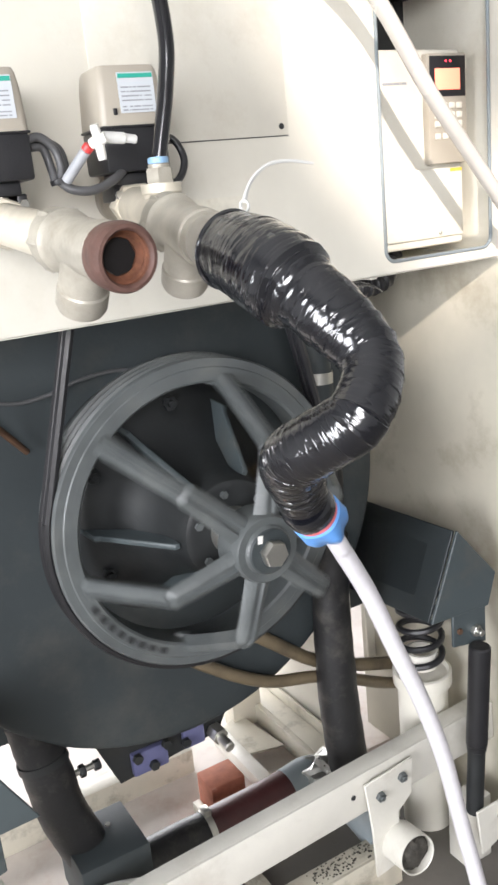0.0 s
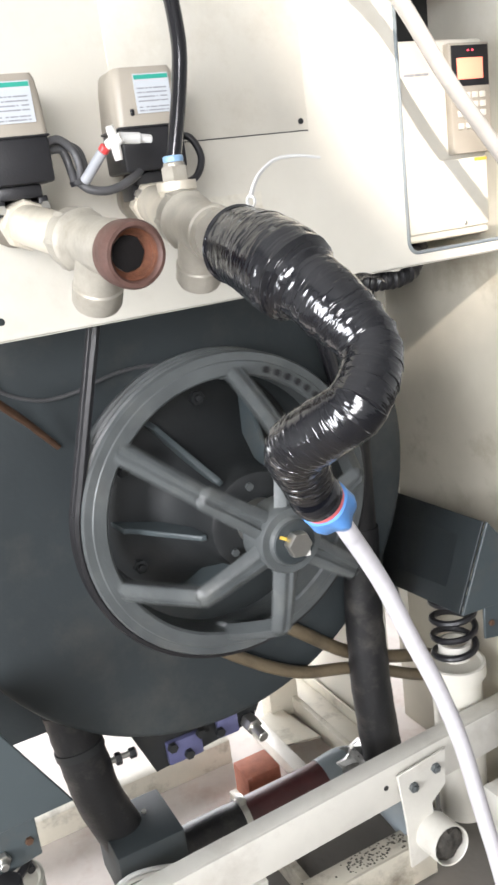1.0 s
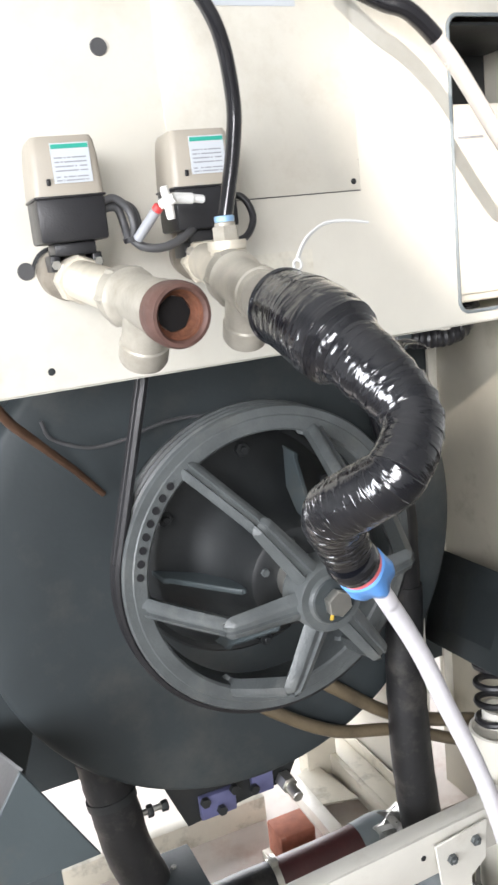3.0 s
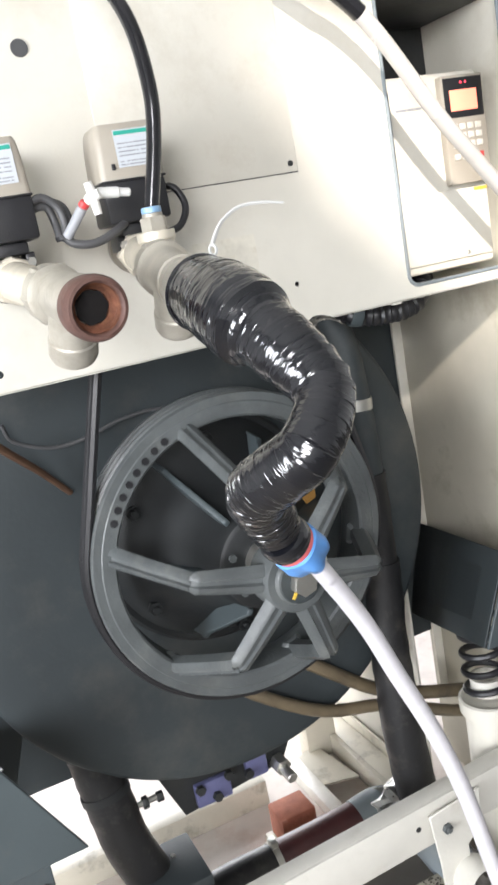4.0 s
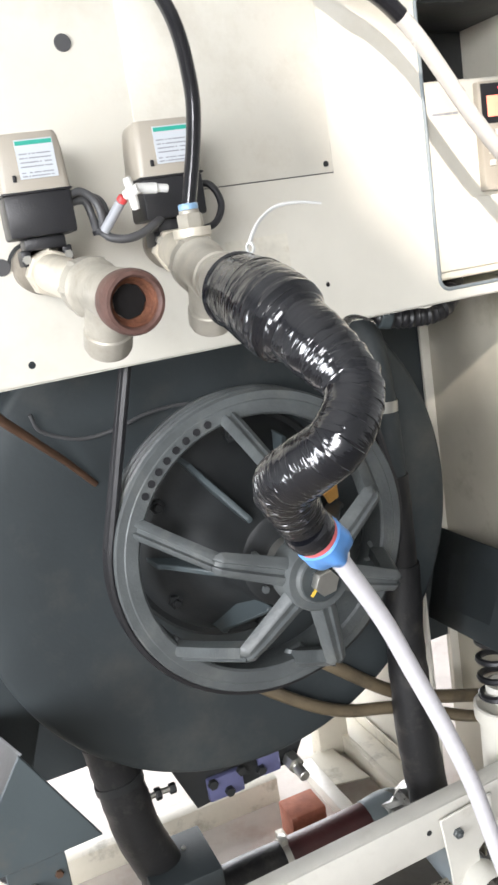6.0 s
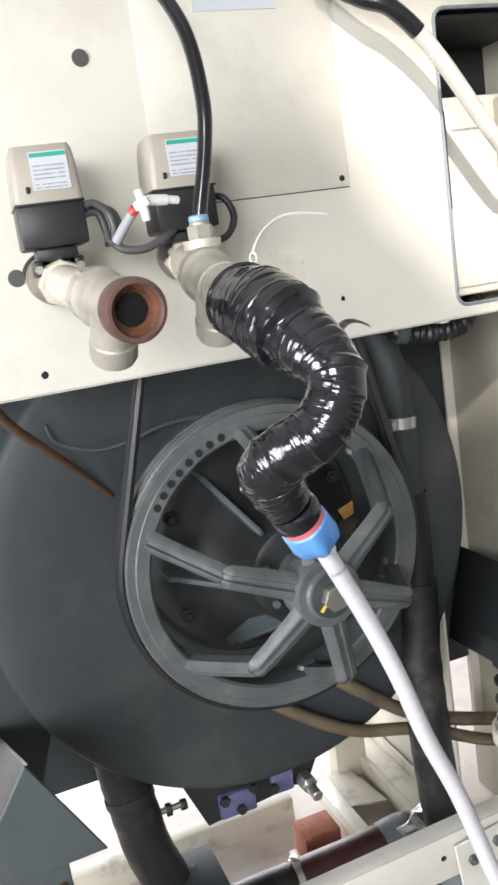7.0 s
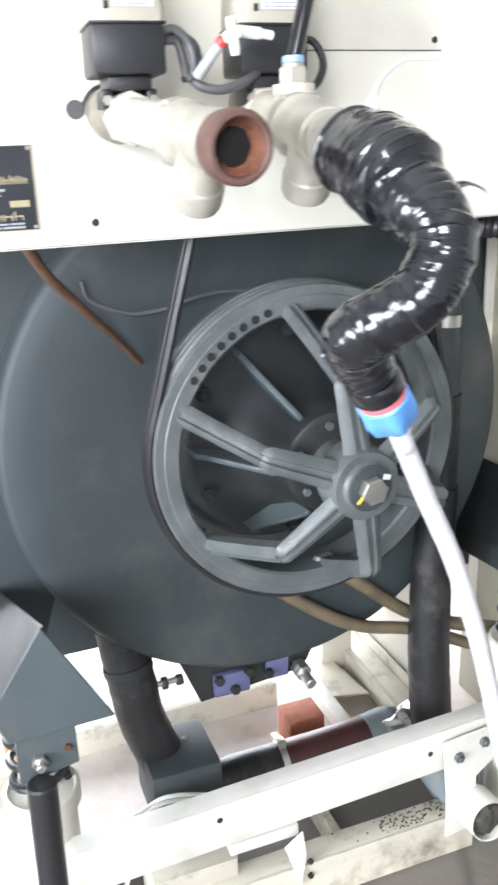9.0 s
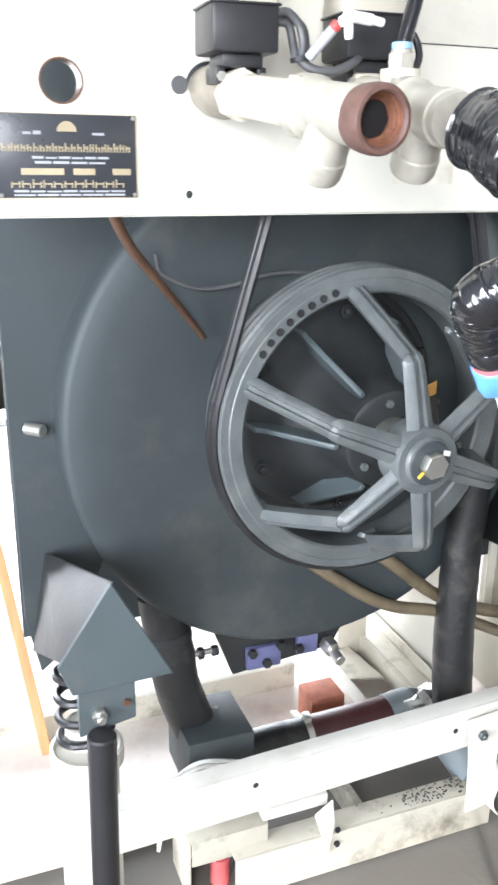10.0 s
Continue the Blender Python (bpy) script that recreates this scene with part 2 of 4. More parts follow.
def frames(path):
    """A turning frame without twist along a line."""
    tang = [(path[min(i + 1, len(path) - 1)] - path[max(i - 1, 0)]).normalized() for i in range(len(path))]
    up = Vector((0, 0, 1)) if abs(tang[0].z) < 0.9 else Vector((1, 0, 0))
    side = tang[0].cross(up).normalized()
    res = []
    for t in tang:
        side = (side - t * side.dot(t)).normalized()
        res.append((side.copy(), t.cross(side).normalized(), t))
    return res


def tube(path, radius, seg=16, bm=None, squash=1.0, cap=True, wobble=0.0, inner=0.0):
    """A round bar or hose along a line; radius may be a function of the share of its length."""
    bm2 = bmesh.new()
    path = [Vector(p) for p in path]
    fr = frames(path)
    rings = []
    for i, (p, (s, u, t)) in enumerate(zip(path, fr)):
        f = i / (len(path) - 1)
        r = radius(f) if callable(radius) else radius
        ring = []
        for k in range(seg):
            a = 2 * math.pi * k / seg
            rr = r * (1 + wobble * noise.noise(p * 60 + Vector((math.cos(a), math.sin(a), 0)) * 1.5)) if wobble else r
            ring.append(bm2.verts.new(p + s * (rr * math.cos(a)) + u * (rr * squash * math.sin(a))))
        rings.append(ring)
    for a, b in zip(rings, rings[1:]):
        for k in range(seg):
            bm2.faces.new((a[k], a[(k + 1) % seg], b[(k + 1) % seg], b[k]))
    if cap:
        bm2.faces.new(rings[0][::-1])
        bm2.faces.new(rings[-1])
    return merge(bm, bm2)


def lathe(profile, origin, axis, seg=32, bm=None, closed=False):
    """A turned body: profile rows of (radius, distance along the axis)."""
    bm2 = bmesh.new()
    axis = Vector(axis).normalized()
    m = Matrix.Translation(origin) @ axis.to_track_quat("Z", "Y").to_matrix().to_4x4()
    rings = []
    for r, h in profile:
        if r < 1e-5:
            rings.append([bm2.verts.new(m @ Vector((0, 0, h)))])
        else:
            rings.append([bm2.verts.new(m @ Vector((r * math.cos(2 * math.pi * k / seg), r * math.sin(2 * math.pi * k / seg), h))) for k in range(seg)])
    pairs = list(zip(rings, rings[1:])) + ([(rings[-1], rings[0])] if closed else [])
    for a, b in pairs:
        for k in range(seg):
            j = (k + 1) % seg
            if len(a) == 1 and len(b) == 1:
                continue
            if len(a) == 1:
                bm2.faces.new((a[0], b[j], b[k]))
            elif len(b) == 1:
                bm2.faces.new((a[k], a[j], b[0]))
            else:
                bm2.faces.new((a[k], a[j], b[j], b[k]))
    return merge(bm, bm2)


def rod(a, b, r, seg=16, bm=None, bevel=0.0015):
    a, b = Vector(a), Vector(b)
    h = (b - a).length
    e = min(bevel, r * 0.4, h * 0.3)
    return lathe([(0, 0), (r - e, 0), (r, e), (r, h - e), (r - e, h), (0, h)], a, b - a, seg, bm)


def hexnut(at, axis, r, h, bm=None):
    return lathe([(0, 0), (r * 0.93, 0), (r, h * 0.12), (r, h * 0.88), (r * 0.93, h), (0, h)], at, axis, 6, bm)


def plate(points, thick, direction, bm=None, bevel=0.0015):
    """A sheet of that outline, thick along the direction."""
    bm2 = bmesh.new()
    d = Vector(direction).normalized() * thick
    a = [bm2.verts.new(Vector(p)) for p in points]
    b = [bm2.verts.new(Vector(p) + d) for p in points]
    n = len(a)
    bm2.faces.new(a[::-1])
    bm2.faces.new(b)
    for k in range(n):
        bm2.faces.new((a[k], a[(k + 1) % n], b[(k + 1) % n], b[k]))
    bmesh.ops.recalc_face_normals(bm2, faces=bm2.faces)
    if bevel:
        bmesh.ops.bevel(bm2, geom=bm2.edges[:], offset=bevel, segments=1, affect="EDGES")
    return merge(bm, bm2)


def rounded(cx, cz, w, h, r, n=6):
    pts = []
    for sx, sz, a0 in ((1, 1, 0), (-1, 1, 90), (-1, -1, 180), (1, -1, 270)):
        for k in range(n + 1):
            a = radians(a0 + 90 * k / n)
            pts.append((cx + sx * (w / 2 - r) + r * math.cos(a), cz + sz * (h / 2 - r) + r * math.sin(a)))
    return pts


def holed_plate(lo, hi, holes, y0, y1):
    """An upright sheet between y0 and y1 over x, z with openings cut through it; each opening is an outline in x, z."""
    bm = bmesh.new()
    edges = []
    for loop in [[(lo[0], lo[1]), (hi[0], lo[1]), (hi[0], hi[1]), (lo[0], hi[1])]] + list(holes):
        vs = [bm.verts.new((x, y0, z)) for x, z in loop]
        edges += [bm.edges.new((vs[i], vs[(i + 1) % len(vs)])) for i in range(len(vs))]
    bmesh.ops.triangle_fill(bm, edges=edges, use_beauty=True)
    res = bmesh.ops.extrude_face_region(bm, geom=bm.faces[:])
    bmesh.ops.translate(bm, vec=(0, y1 - y0, 0), verts=[v for v in res["geom"] if isinstance(v, bmesh.types.BMVert)])
    return bm


def bars(parent, mat, x0, x1, z, y, h, words, seed, name="print_line"):
    """A line of print that cannot be read: plain bars."""
    rnd = random.Random(seed)
    cuts = sorted(rnd.uniform(0.1, 0.9) for _ in range(words - 1))
    bm = None
    for a, b in zip([0] + cuts, cuts + [1]):
        xa, xb = x0 + (x1 - x0) * a, x0 + (x1 - x0) * b - 0.0016
        if xb - xa > 0.001:
            bm = box((xa, y - 0.0004, z - h / 2), (xb, y + 0.0006, z + h / 2), 0, bm)
    if bm is not None:
        part(name, bm, mat, parent, smooth=False)


# ---- the room: floor, and added walls and ceiling around the light openings ----
def structure(name, bm, mat, label, category, smooth=False):
    return tagged(link(name, bm, mat, None, "", smooth), label, category, kind="structure")


structure("ground", box((-3.2, -2.7, FLOOR - 0.1), (5.2, 4.7, FLOOR), 0), CONCRETE, "grimy grey concrete workshop floor", "floor")
structure("floor_slab", plate([(-0.6, 1.46, FLOOR), (0.58, 1.46, FLOOR), (0.66, 1.64, FLOOR), (1.9, 1.64, FLOOR), (1.9, 3.6, FLOOR), (-0.6, 3.6, FLOOR)], 0.015, (0, 0, 1), bevel=0.004), PALE_CONCRETE, "pale stained concrete slab under the machine", "floor slab")
# Added wall out of view; its slanted opening is the sun patch's outline, shifted.
structure("wall_south", holed_plate((-3.2, FLOOR), (5.2, 4.3), [[(x - 1.783, z + 2.292) for x, z in ((0.81, 1.77), (1.06, 1.77), (1.44, 1.36), (1.44, 1.19), (1.26, 1.19), (0.96, 1.46))], [(-2.35, 1.55), (-0.65, 1.55), (-0.65, 2.7), (-2.35, 2.7)]], -2.63, -2.57),
          PLASTER, "unseen white plastered wall with a window and a slanted opening shaping the sun patch", "wall")
structure("wall_north", holed_plate((-3.2, FLOOR), (5.2, 4.3), [[(-1.3, 0.0), (2.5, 0.0), (2.5, 2.1), (-1.3, 2.1)]], 4.5, 4.7), PLASTER, "white plastered wall with a wide doorway", "wall")
# Unseen blocker: stops sun from the window reaching the beam and posts.
structure("awning", box((-3.1, -3.4, 2.74), (-0.5, -2.63, 2.78), 0.004), PLASTER, "unseen awning added to keep the sun off the lower machine", "awning")
# East wall, west wall and ceiling are out of view, added to enclose the light.
structure("wall_east", box((5.0, -2.5, FLOOR), (5.2, 4.5, 4.3), 0), PLASTER, "unseen white plastered side wall", "wall")
wall_w = None
for lo, hi in (((-3.2, -2.5, FLOOR), (-3.0, -1.15, 4.3)), ((-3.2, 0.35, FLOOR), (-3.0, 4.5, 4.3)), ((-3.2, -1.15, 2.45), (-3.0, 0.35, 4.3))):
    wall_w = box(lo, hi, 0, wall_w)
structure("wall_west", wall_w, PLASTER, "unseen white plastered wall with a wide open doorway", "wall")
structure("ceiling", box((-3.2, -2.7, 4.3), (5.2, 4.7, 4.4), 0), PLASTER, "plain unseen white ceiling", "ceiling")

# ---- washer cabinet ----
PANEL_Y = 1.22
cabinet = thing("washer_cabinet", "cream enamelled rear cabinet of an industrial washing machine", "washing machine", (0.72, 1.3, FLOOR))


def cab(name, bm, mat, label="", smooth=True, parent=None):
    """A part of the cabinet, given in world metres."""
    if parent is None:
        bm.transform(Matrix.Translation((-0.72, -1.3, -FLOOR)))
        return part(name, bm, mat, cabinet, label, smooth)
    bm.transform(Matrix.Translation((-0.72, -1.3, -FLOOR)))
    return part(name, bm, mat, parent, label, smooth)


def ring_outline(x, z, r, n=20):
    return [(x + r * math.cos(2 * math.pi * k / n), z + r * math.sin(2 * math.pi * k / n)) for k in range(n)]


OPEN = rounded(1.19, 1.53, 0.244, 0.466, 0.02)
panel = cab("rear_panel", holed_plate((0.085, 1.277), (1.348, 2.15), [OPEN, ring_outline(0.209, 1.441, 0.027), ring_outline(0.376, 1.304, 0.0055),
            ring_outline(0.857, 1.341, 0.0042, 10)], PANEL_Y, PANEL_Y + 0.003), CREAM, "cream sheet-metal panel with pipe openings", smooth=False)
cab("bottom_fold", box((0.085, PANEL_Y, 1.2755), (1.348, PANEL_Y + 0.028, 1.279), 0.001), CREAM, parent=panel)
cab("access_cover", box((0.583, PANEL_Y - 0.0025, 1.511), (0.889, PANEL_Y - 0.0002, 2.1), 0.0012), CREAM_WORN, "screwed-on cover plate with faint scratches", parent=panel)
# Thin dark strips paint the shadow in the gap along the cover's edge.
cab("cover_joint", box((0.583, PANEL_Y - 0.0008, 1.5096), (0.889, PANEL_Y - 0.0001, 1.5112), 0, box((0.889, PANEL_Y - 0.0008, 1.5088), (0.8897, PANEL_Y - 0.0001, 1.56), 0)), GREYWIRE, "dark strip drawn as the shadow gap of the cover", parent=panel, smooth=False)
cab("cover_screw", rod((0.877, PANEL_Y - 0.0045, 1.524), (0.877, PANEL_Y - 0.002, 1.524), 0.0046, 12), DARK, parent=panel)
cab("adhesive_patch", box((0.692, PANEL_Y - 0.0008, 1.318), (0.796, PANEL_Y - 0.0001, 1.43), 0), RESIDUE, "yellowed sticker residue", parent=panel, smooth=False)
for x, z in ((0.503, 1.721), (0.363, 1.442)):
    plug = cab("hole_plug", lathe([(0, -0.0020), (0.0112, -0.0020), (0.0118, 0), (0, 0)], (x, PANEL_Y - 0.0002, z), (0, 1, 0), 24), GREYWIRE, "grey blanking plug", parent=panel)
cab("pipe_opening_sleeve", lathe([(0.0255, -0.002), (0.0275, -0.002), (0.0285, 0.004), (0.0275, 0.03), (0.0255, 0.03)], (0.209, PANEL_Y, 1.441), (0, 1, 0), 32, closed=True), COPPER, "rust-edged sleeve", parent=panel)
loop = [Vector((x, PANEL_Y - 0.001, z)) for x, z in OPEN]
bm = tube(loop + [loop[0]], 0.0032, 8, cap=False)
cab("opening_edge_trim", bm, PVC, "dark rubber edge trim round the opening", parent=panel)
for lo, hi in (((1.036, PANEL_Y + 0.0035, 1.272), (1.05, 1.47, 1.80)), ((1.332, PANEL_Y + 0.0035, 1.272), (1.346, 1.47, 1.80)), ((1.05, PANEL_Y + 0.03, 1.279), (1.332, 1.47, 1.288)), ((1.05, 1.46, 1.288), (1.332, 1.472, 1.80)), ((1.05, PANEL_Y + 0.004, 1.79), (1.332, 1.46, 1.80))):
    cab("housing_wall", box(lo, hi, 0.001), CREAM_WORN, "recessed steel box wall", smooth=False)
# Black sheets stand in for the shade at the top of the recess.
cab("housing_shade_plate", box((1.052, 1.452, 1.655), (1.33, 1.4595, 1.788), 0.001, box((1.052, 1.24, 1.752), (1.33, 1.452, 1.758), 0.001)), DARK, "dark plates standing in for the shade over the inverter")
cab("side_panel", box((1.35, PANEL_Y + 0.003, FLOOR), (1.356, 1.74, 2.15), 0.001), STAINED, "stained cream side panel")
cab("side_flange", box((1.326, 1.685, 0.2), (1.35, 1.694, 1.4), 0.001), CREAM, "pale folded edge")
circle = ring_outline(0.71, 0.895, 0.512, 48)
cab("bulkhead", holed_plate((0.15, 0.375), (1.348, 2.15), [circle], 1.70, 1.706), GREY_STEEL, "dark grey inner bulkhead", smooth=False)


# base frame
TILT_BEAM = Matrix.Translation((0.2, 1.265, 0.252)) @ Matrix.Rotation(radians(-2.4), 4, "Y")


def beam_box(lo, hi, bev=0.002, bm=None):
    return box(lo, hi, bev, bm, TILT_BEAM)


beam = cab("base_beam", beam_box((0.02, 0.006, -0.006), (1.145, 0.045, 0.0), 0.001, beam_box((0.02, 0, -0.094), (1.145, 0.006, 0.0))), WHITE_PAINT, "cream painted steel cross beam")
for x, z in ((0.31, -0.03), (0.752, -0.044)):
    cab("bolt_hole", rod(TILT_BEAM @ Vector((x, -0.0012, z)), TILT_BEAM @ Vector((x, 0.001, z)), 0.006, 12), DARK, parent=beam)
rail = cab("floor_rail", box((0.47, 1.262, 0.068), (1.06, 1.312, 0.074), 0.002, box((0.47, 1.255, -0.022), (1.06, 1.262, 0.074), 0.002)), CREAM_DIRTY, "speckled cream channel rail along the floor")
rnd = random.Random(5)
specks = bmesh.new()
for _ in range(130):
    x, y = rnd.gauss(0.93, 0.055), rnd.uniform(1.267, 1.308)
    r = rnd.uniform(0.0012, 0.0032)
    if 0.5 < x < 1.05:
        lathe([(r, 0.0742), (r * 0.6, 0.0753), (0, 0.0755)], (x, y, 0), (0, 0, 1), 6, specks)
tagged(cab("dirt_specks", specks, SLUDGE, parent=rail), kind="stuff")
cab("rear_rail", box((0.05, 1.85, FLOOR + 0.016), (0.86, 1.90, 0.055), 0.002), CREAM_DIRTY, "grimy cream rear rail")
cab("frame_post", box((1.03, 1.93, FLOOR + 0.016), (1.12, 1.99, 0.5), 0.002), CREAM_DIRTY, "cream upright of the base frame")
cab("floor_plate", plate([(0.978, 1.923, 0.012), (0.989, 1.786, 0.012), (1.087, 1.76, 0.012), (1.06, 1.964, 0.012)], 0.006, (0, 0, 1)), CREAM_DIRTY, "stained floor plate")
cab("pale_bar", box((0.955, 1.58, FLOOR + 0.016), (0.992, 1.92, 0.022), 0.002), WHITE_PAINT, "short pale bar beside the brick")
cab("side_rail", box((1.10, 1.40, FLOOR + 0.016), (1.115, 2.1, 0.045), 0.002, box((1.115, 1.40, 0.039), (1.17, 2.1, 0.045), 0.002, box((1.172, 1.40, FLOOR + 0.016), (1.178, 2.1, 0.075), 0.002))), CREAM_DIRTY, "greasy cream side rail")
cab("inner_skirt", box((1.190, 1.57, FLOOR + 0.016), (1.196, 2.1, 0.60), 0.001), CREAM, "cream inner skirt plate")
cab("cross_member", box((0.78, 1.275, FLOOR), (0.80, 1.70, 0.03), 0.002), CREAM_DIRTY)
stub_plate = cab("pipe_bracket", plate([(0.972, 1.255, 0.268), (1.098, 1.255, 0.280), (1.092, 1.255, 0.195), (1.055, 1.255, 0.165), (1.06, 1.255, 0.04), (0.99, 1.255, 0.03), (0.985, 1.255, 0.15)], 0.006, (0, -1, 0)), WHITE_PAINT, "white folded bracket plate")
for p in ((1.008, 1.249, 0.228), (1.066, 1.249, 0.248)):
    cab("bolt", hexnut(p, (0, -1, 0), 0.0115, 0.008, rod(Vector(p) + Vector((0, -0.006, 0)), Vector(p) + Vector((0, -0.014, 0)), 0.006, 10)), CAST, parent=stub_plate)
cab("drain_stub", lathe([(0.0395, 0), (0.043, 0), (0.043, 0.064), (0.0415, 0.066), (0.0395, 0.064)], (1.049, 1.25, 0.096), (-0.03, -1, 0.14), 36, closed=True), WHITE_PAINT, "white stub pipe choked with sludge", parent=stub_plate)
sl = bmesh.new()
bmesh.ops.create_icosphere(sl, subdivisions=4, radius=0.0385)
for v in sl.verts:
    v.co *= 1 + 0.22 * noise.noise(v.co * 60) + 0.1 * noise.noise(v.co * 170)
    v.co.y *= 0.5
sl.transform(Matrix.Translation((1.0475, 1.205, 0.101)))
cab("sludge", sl, SLUDGE, "dried grey sludge", parent=stub_plate)
# small switch box under the beam
sw = cab("bracket_box", box((0.385, 1.29, 0.108), (0.55, 1.40, 0.114), 0.001, box((0.392, 1.286, 0.058), (0.548, 1.29, 0.114), 0.001, box((0.385, 1.29, FLOOR), (0.391, 1.40, 0.108), 0.001, box((0.391, 1.394, FLOOR), (0.55, 1.40, 0.108), 0.001)))), CREAM_DIRTY, "open cream bracket box")
cab("red_connector", rod((0.46, 1.32, FLOOR + 0.0), (0.46, 1.32, 0.034), 0.020, 20, rod((0.46, 1.32, 0.034), (0.46, 1.32, 0.040), 0.015, 16)), PINK, "pinkish red connector", parent=sw)
for x in (0.485, 0.505):
    cab("connector_cable", tube(curve([(x, 1.34, 0.10), (x + 0.006, 1.33, 0.04), (x - 0.01, 1.32, FLOOR + 0.006)]), 0.006, 8), GREYWIRE, parent=sw)
cab("gusset_web", plate([(0.630, 1.252, 0.140), (0.668, 1.252, 0.166), (0.675, 1.252, 0.11), (0.664, 1.252, 0.03)], 0.005, (0, -1, 0)), CREAM_WORN, "triangular support web")
for z in (0.085, 0.05):
    cab("web_bolt", hexnut((0.684, 1.254, z), (0, -1, 0), 0.0065, 0.006), DARK)
cab("channel_bar", box((0.53, 1.272, 0.135), (0.67, 1.30, 0.162), 0.004), WHITE_PAINT, "short white channel bar")
cab("bulkhead_cheek", plate([(0.139, 1.56, 1.30), (0.50, 1.56, 1.30), (0.30, 1.56, 0.60), (0.255, 1.56, 0.47), (0.20, 1.56, 0.40), (0.168, 1.56, 0.375), (0.143, 1.56, 0.50)], 0.006, (0, 1, 0)), GREY_STEEL, "dark grey cheek plate beside the drum")
cab("side_pin", rod((0.172, 1.558, 0.885), (0.198, 1.532, 0.885), 0.012, 20), STEEL, "dull steel pin on the bulkhead")

# ---- nameplate ----
npl = thing("nameplate", "dark metal maker's nameplate with worn gold print riveted to the panel", "nameplate", (0.213, PANEL_Y - 0.0005, 1.3515))


def np_box(name, x0, x1, z0, z1, mat, y=-0.0018, t=0.0008):
    return part(name, box((x0, y - t, z0), (x1, y, z1), 0), mat, npl, smooth=False)


part("plate_body", box((-0.09, -0.0018, -0.0515), (0.09, 0, 0.0515), 0.0008), PLATE, npl)
rimb = box((-0.09, -0.0022, 0.0505), (0.09, -0.0016, 0.0515), 0, box((-0.09, -0.0022, -0.0515), (0.09, -0.0016, -0.0505), 0, box((0.0888, -0.0022, -0.0505), (0.09, -0.0016, 0.0505), 0)))
part("plate_edge", rimb, GOLD, npl, smooth=False)
for x in (-0.086, 0.086):
    for z in (-0.0475, 0.0475):
        part("rivet", lathe([(0, -0.0022), (0.002, -0.002), (0.003, 0), (0, 0)], (x, -0.0016, z), (0, 1, 0), 12), STEEL, npl)
part("emblem", plate([(0.0 + 0.0125 * math.cos(radians(a)), -0.0018, 0.030 + 0.0125 * math.sin(radians(a))) for a in range(0, 181, 15)], 0.0006, (0, -1, 0), bevel=0), GOLD, npl, "half-round gold emblem", smooth=False)
rnd = random.Random(8)
for z, h, x0, x1, n, mat in ((0.028, 0.004, -0.055, -0.03, 2, INK), (0.028, 0.004, 0.032, 0.05, 1, INK), (0.0105, 0.010, -0.082, 0.083, 21, GOLD), (-0.0015, 0.003, -0.045, 0.055, 6, INK),
                            (-0.0075, 0.003, -0.042, 0.05, 4, INK), (-0.0335, 0.010, -0.073, 0.074, 11, GOLD), (-0.0425, 0.0028, -0.07, 0.075, 7, INK), (-0.047, 0.0028, -0.07, 0.075, 5, INK)):
    cuts = [k / n for k in range(n + 1)]
    for a, b in zip(cuts, cuts[1:]):
        up = rnd.uniform(-0.3, 0.1) * h
        gap = 0.0022 if n > 9 else 0.0025
        left, right = x0 + (x1 - x0) * a, x0 + (x1 - x0) * b - gap
        if n > 9:
            stroke = 0.0016
            np_box("print_bar", left, left + stroke, z - h / 2, z + h / 2 + up, mat)
            np_box("print_bar", right - stroke, right, z - h / 2, z + h / 2 + rnd.uniform(-0.5, 0) * h, mat)
            np_box("print_bar", left + stroke, right - stroke, z - 0.0008, z + 0.0008, mat)
        else:
            np_box("print_bar", left, right, z - h / 2, z + h / 2 + up, mat)
for x0, x1 in ((-0.06, -0.006), (0.006, 0.034), (0.057, 0.081)):
    np_box("blank_field", x0, x1, -0.0225, -0.0145, GOLD)

# ---- inverter ----
inv = thing("inverter", "pale grey motor inverter with a lit orange display in a recess", "inverter", (1.19, 1.36, 1.307))


def inv_part(name, bm, mat, label="", parent=None, smooth=True):
    bm.transform(Matrix.Translation((-1.19, -1.36, -1.3205)))
    return part(name, bm, mat, parent or inv, label, smooth)


inv_part("body", box((1.088, 1.272, 1.3205), (1.297, 1.455, 1.652), 0.006, seg=3), CREAM_WORN, "cream plastic inverter body")
inv_part("terminal_cover", box((1.092, 1.266, 1.335), (1.292, 1.273, 1.455), 0.003), CREAM, "lower terminal cover")
inv_part("cover_screw", rod((1.235, 1.2635, 1.343), (1.235, 1.267, 1.343), 0.004, 12), STEEL)
inv_part("mounting_strip", box((1.10, 1.268, 1.47), (1.107, 1.273, 1.63), 0), DARK)
kp = inv_part("keypad", box((1.207, 1.256, 1.462), (1.297, 1.272, 1.643), 0.003), TAUPE, "grey control keypad")
inv_part("bezel", box((1.211, 1.2545, 1.573), (1.293, 1.2565, 1.6385), 0.001), PLASTIC_BLACK, parent=kp)
inv_part("screen", box((1.222, 1.2532, 1.584), (1.279, 1.2546, 1.618), 0.0004), LCD, "lit orange display", parent=kp)
for x in (1.248, 1.258):
    inv_part("indicator", rod((x, 1.2535, 1.630), (x, 1.255, 1.630), 0.0018, 10), LED, parent=kp)
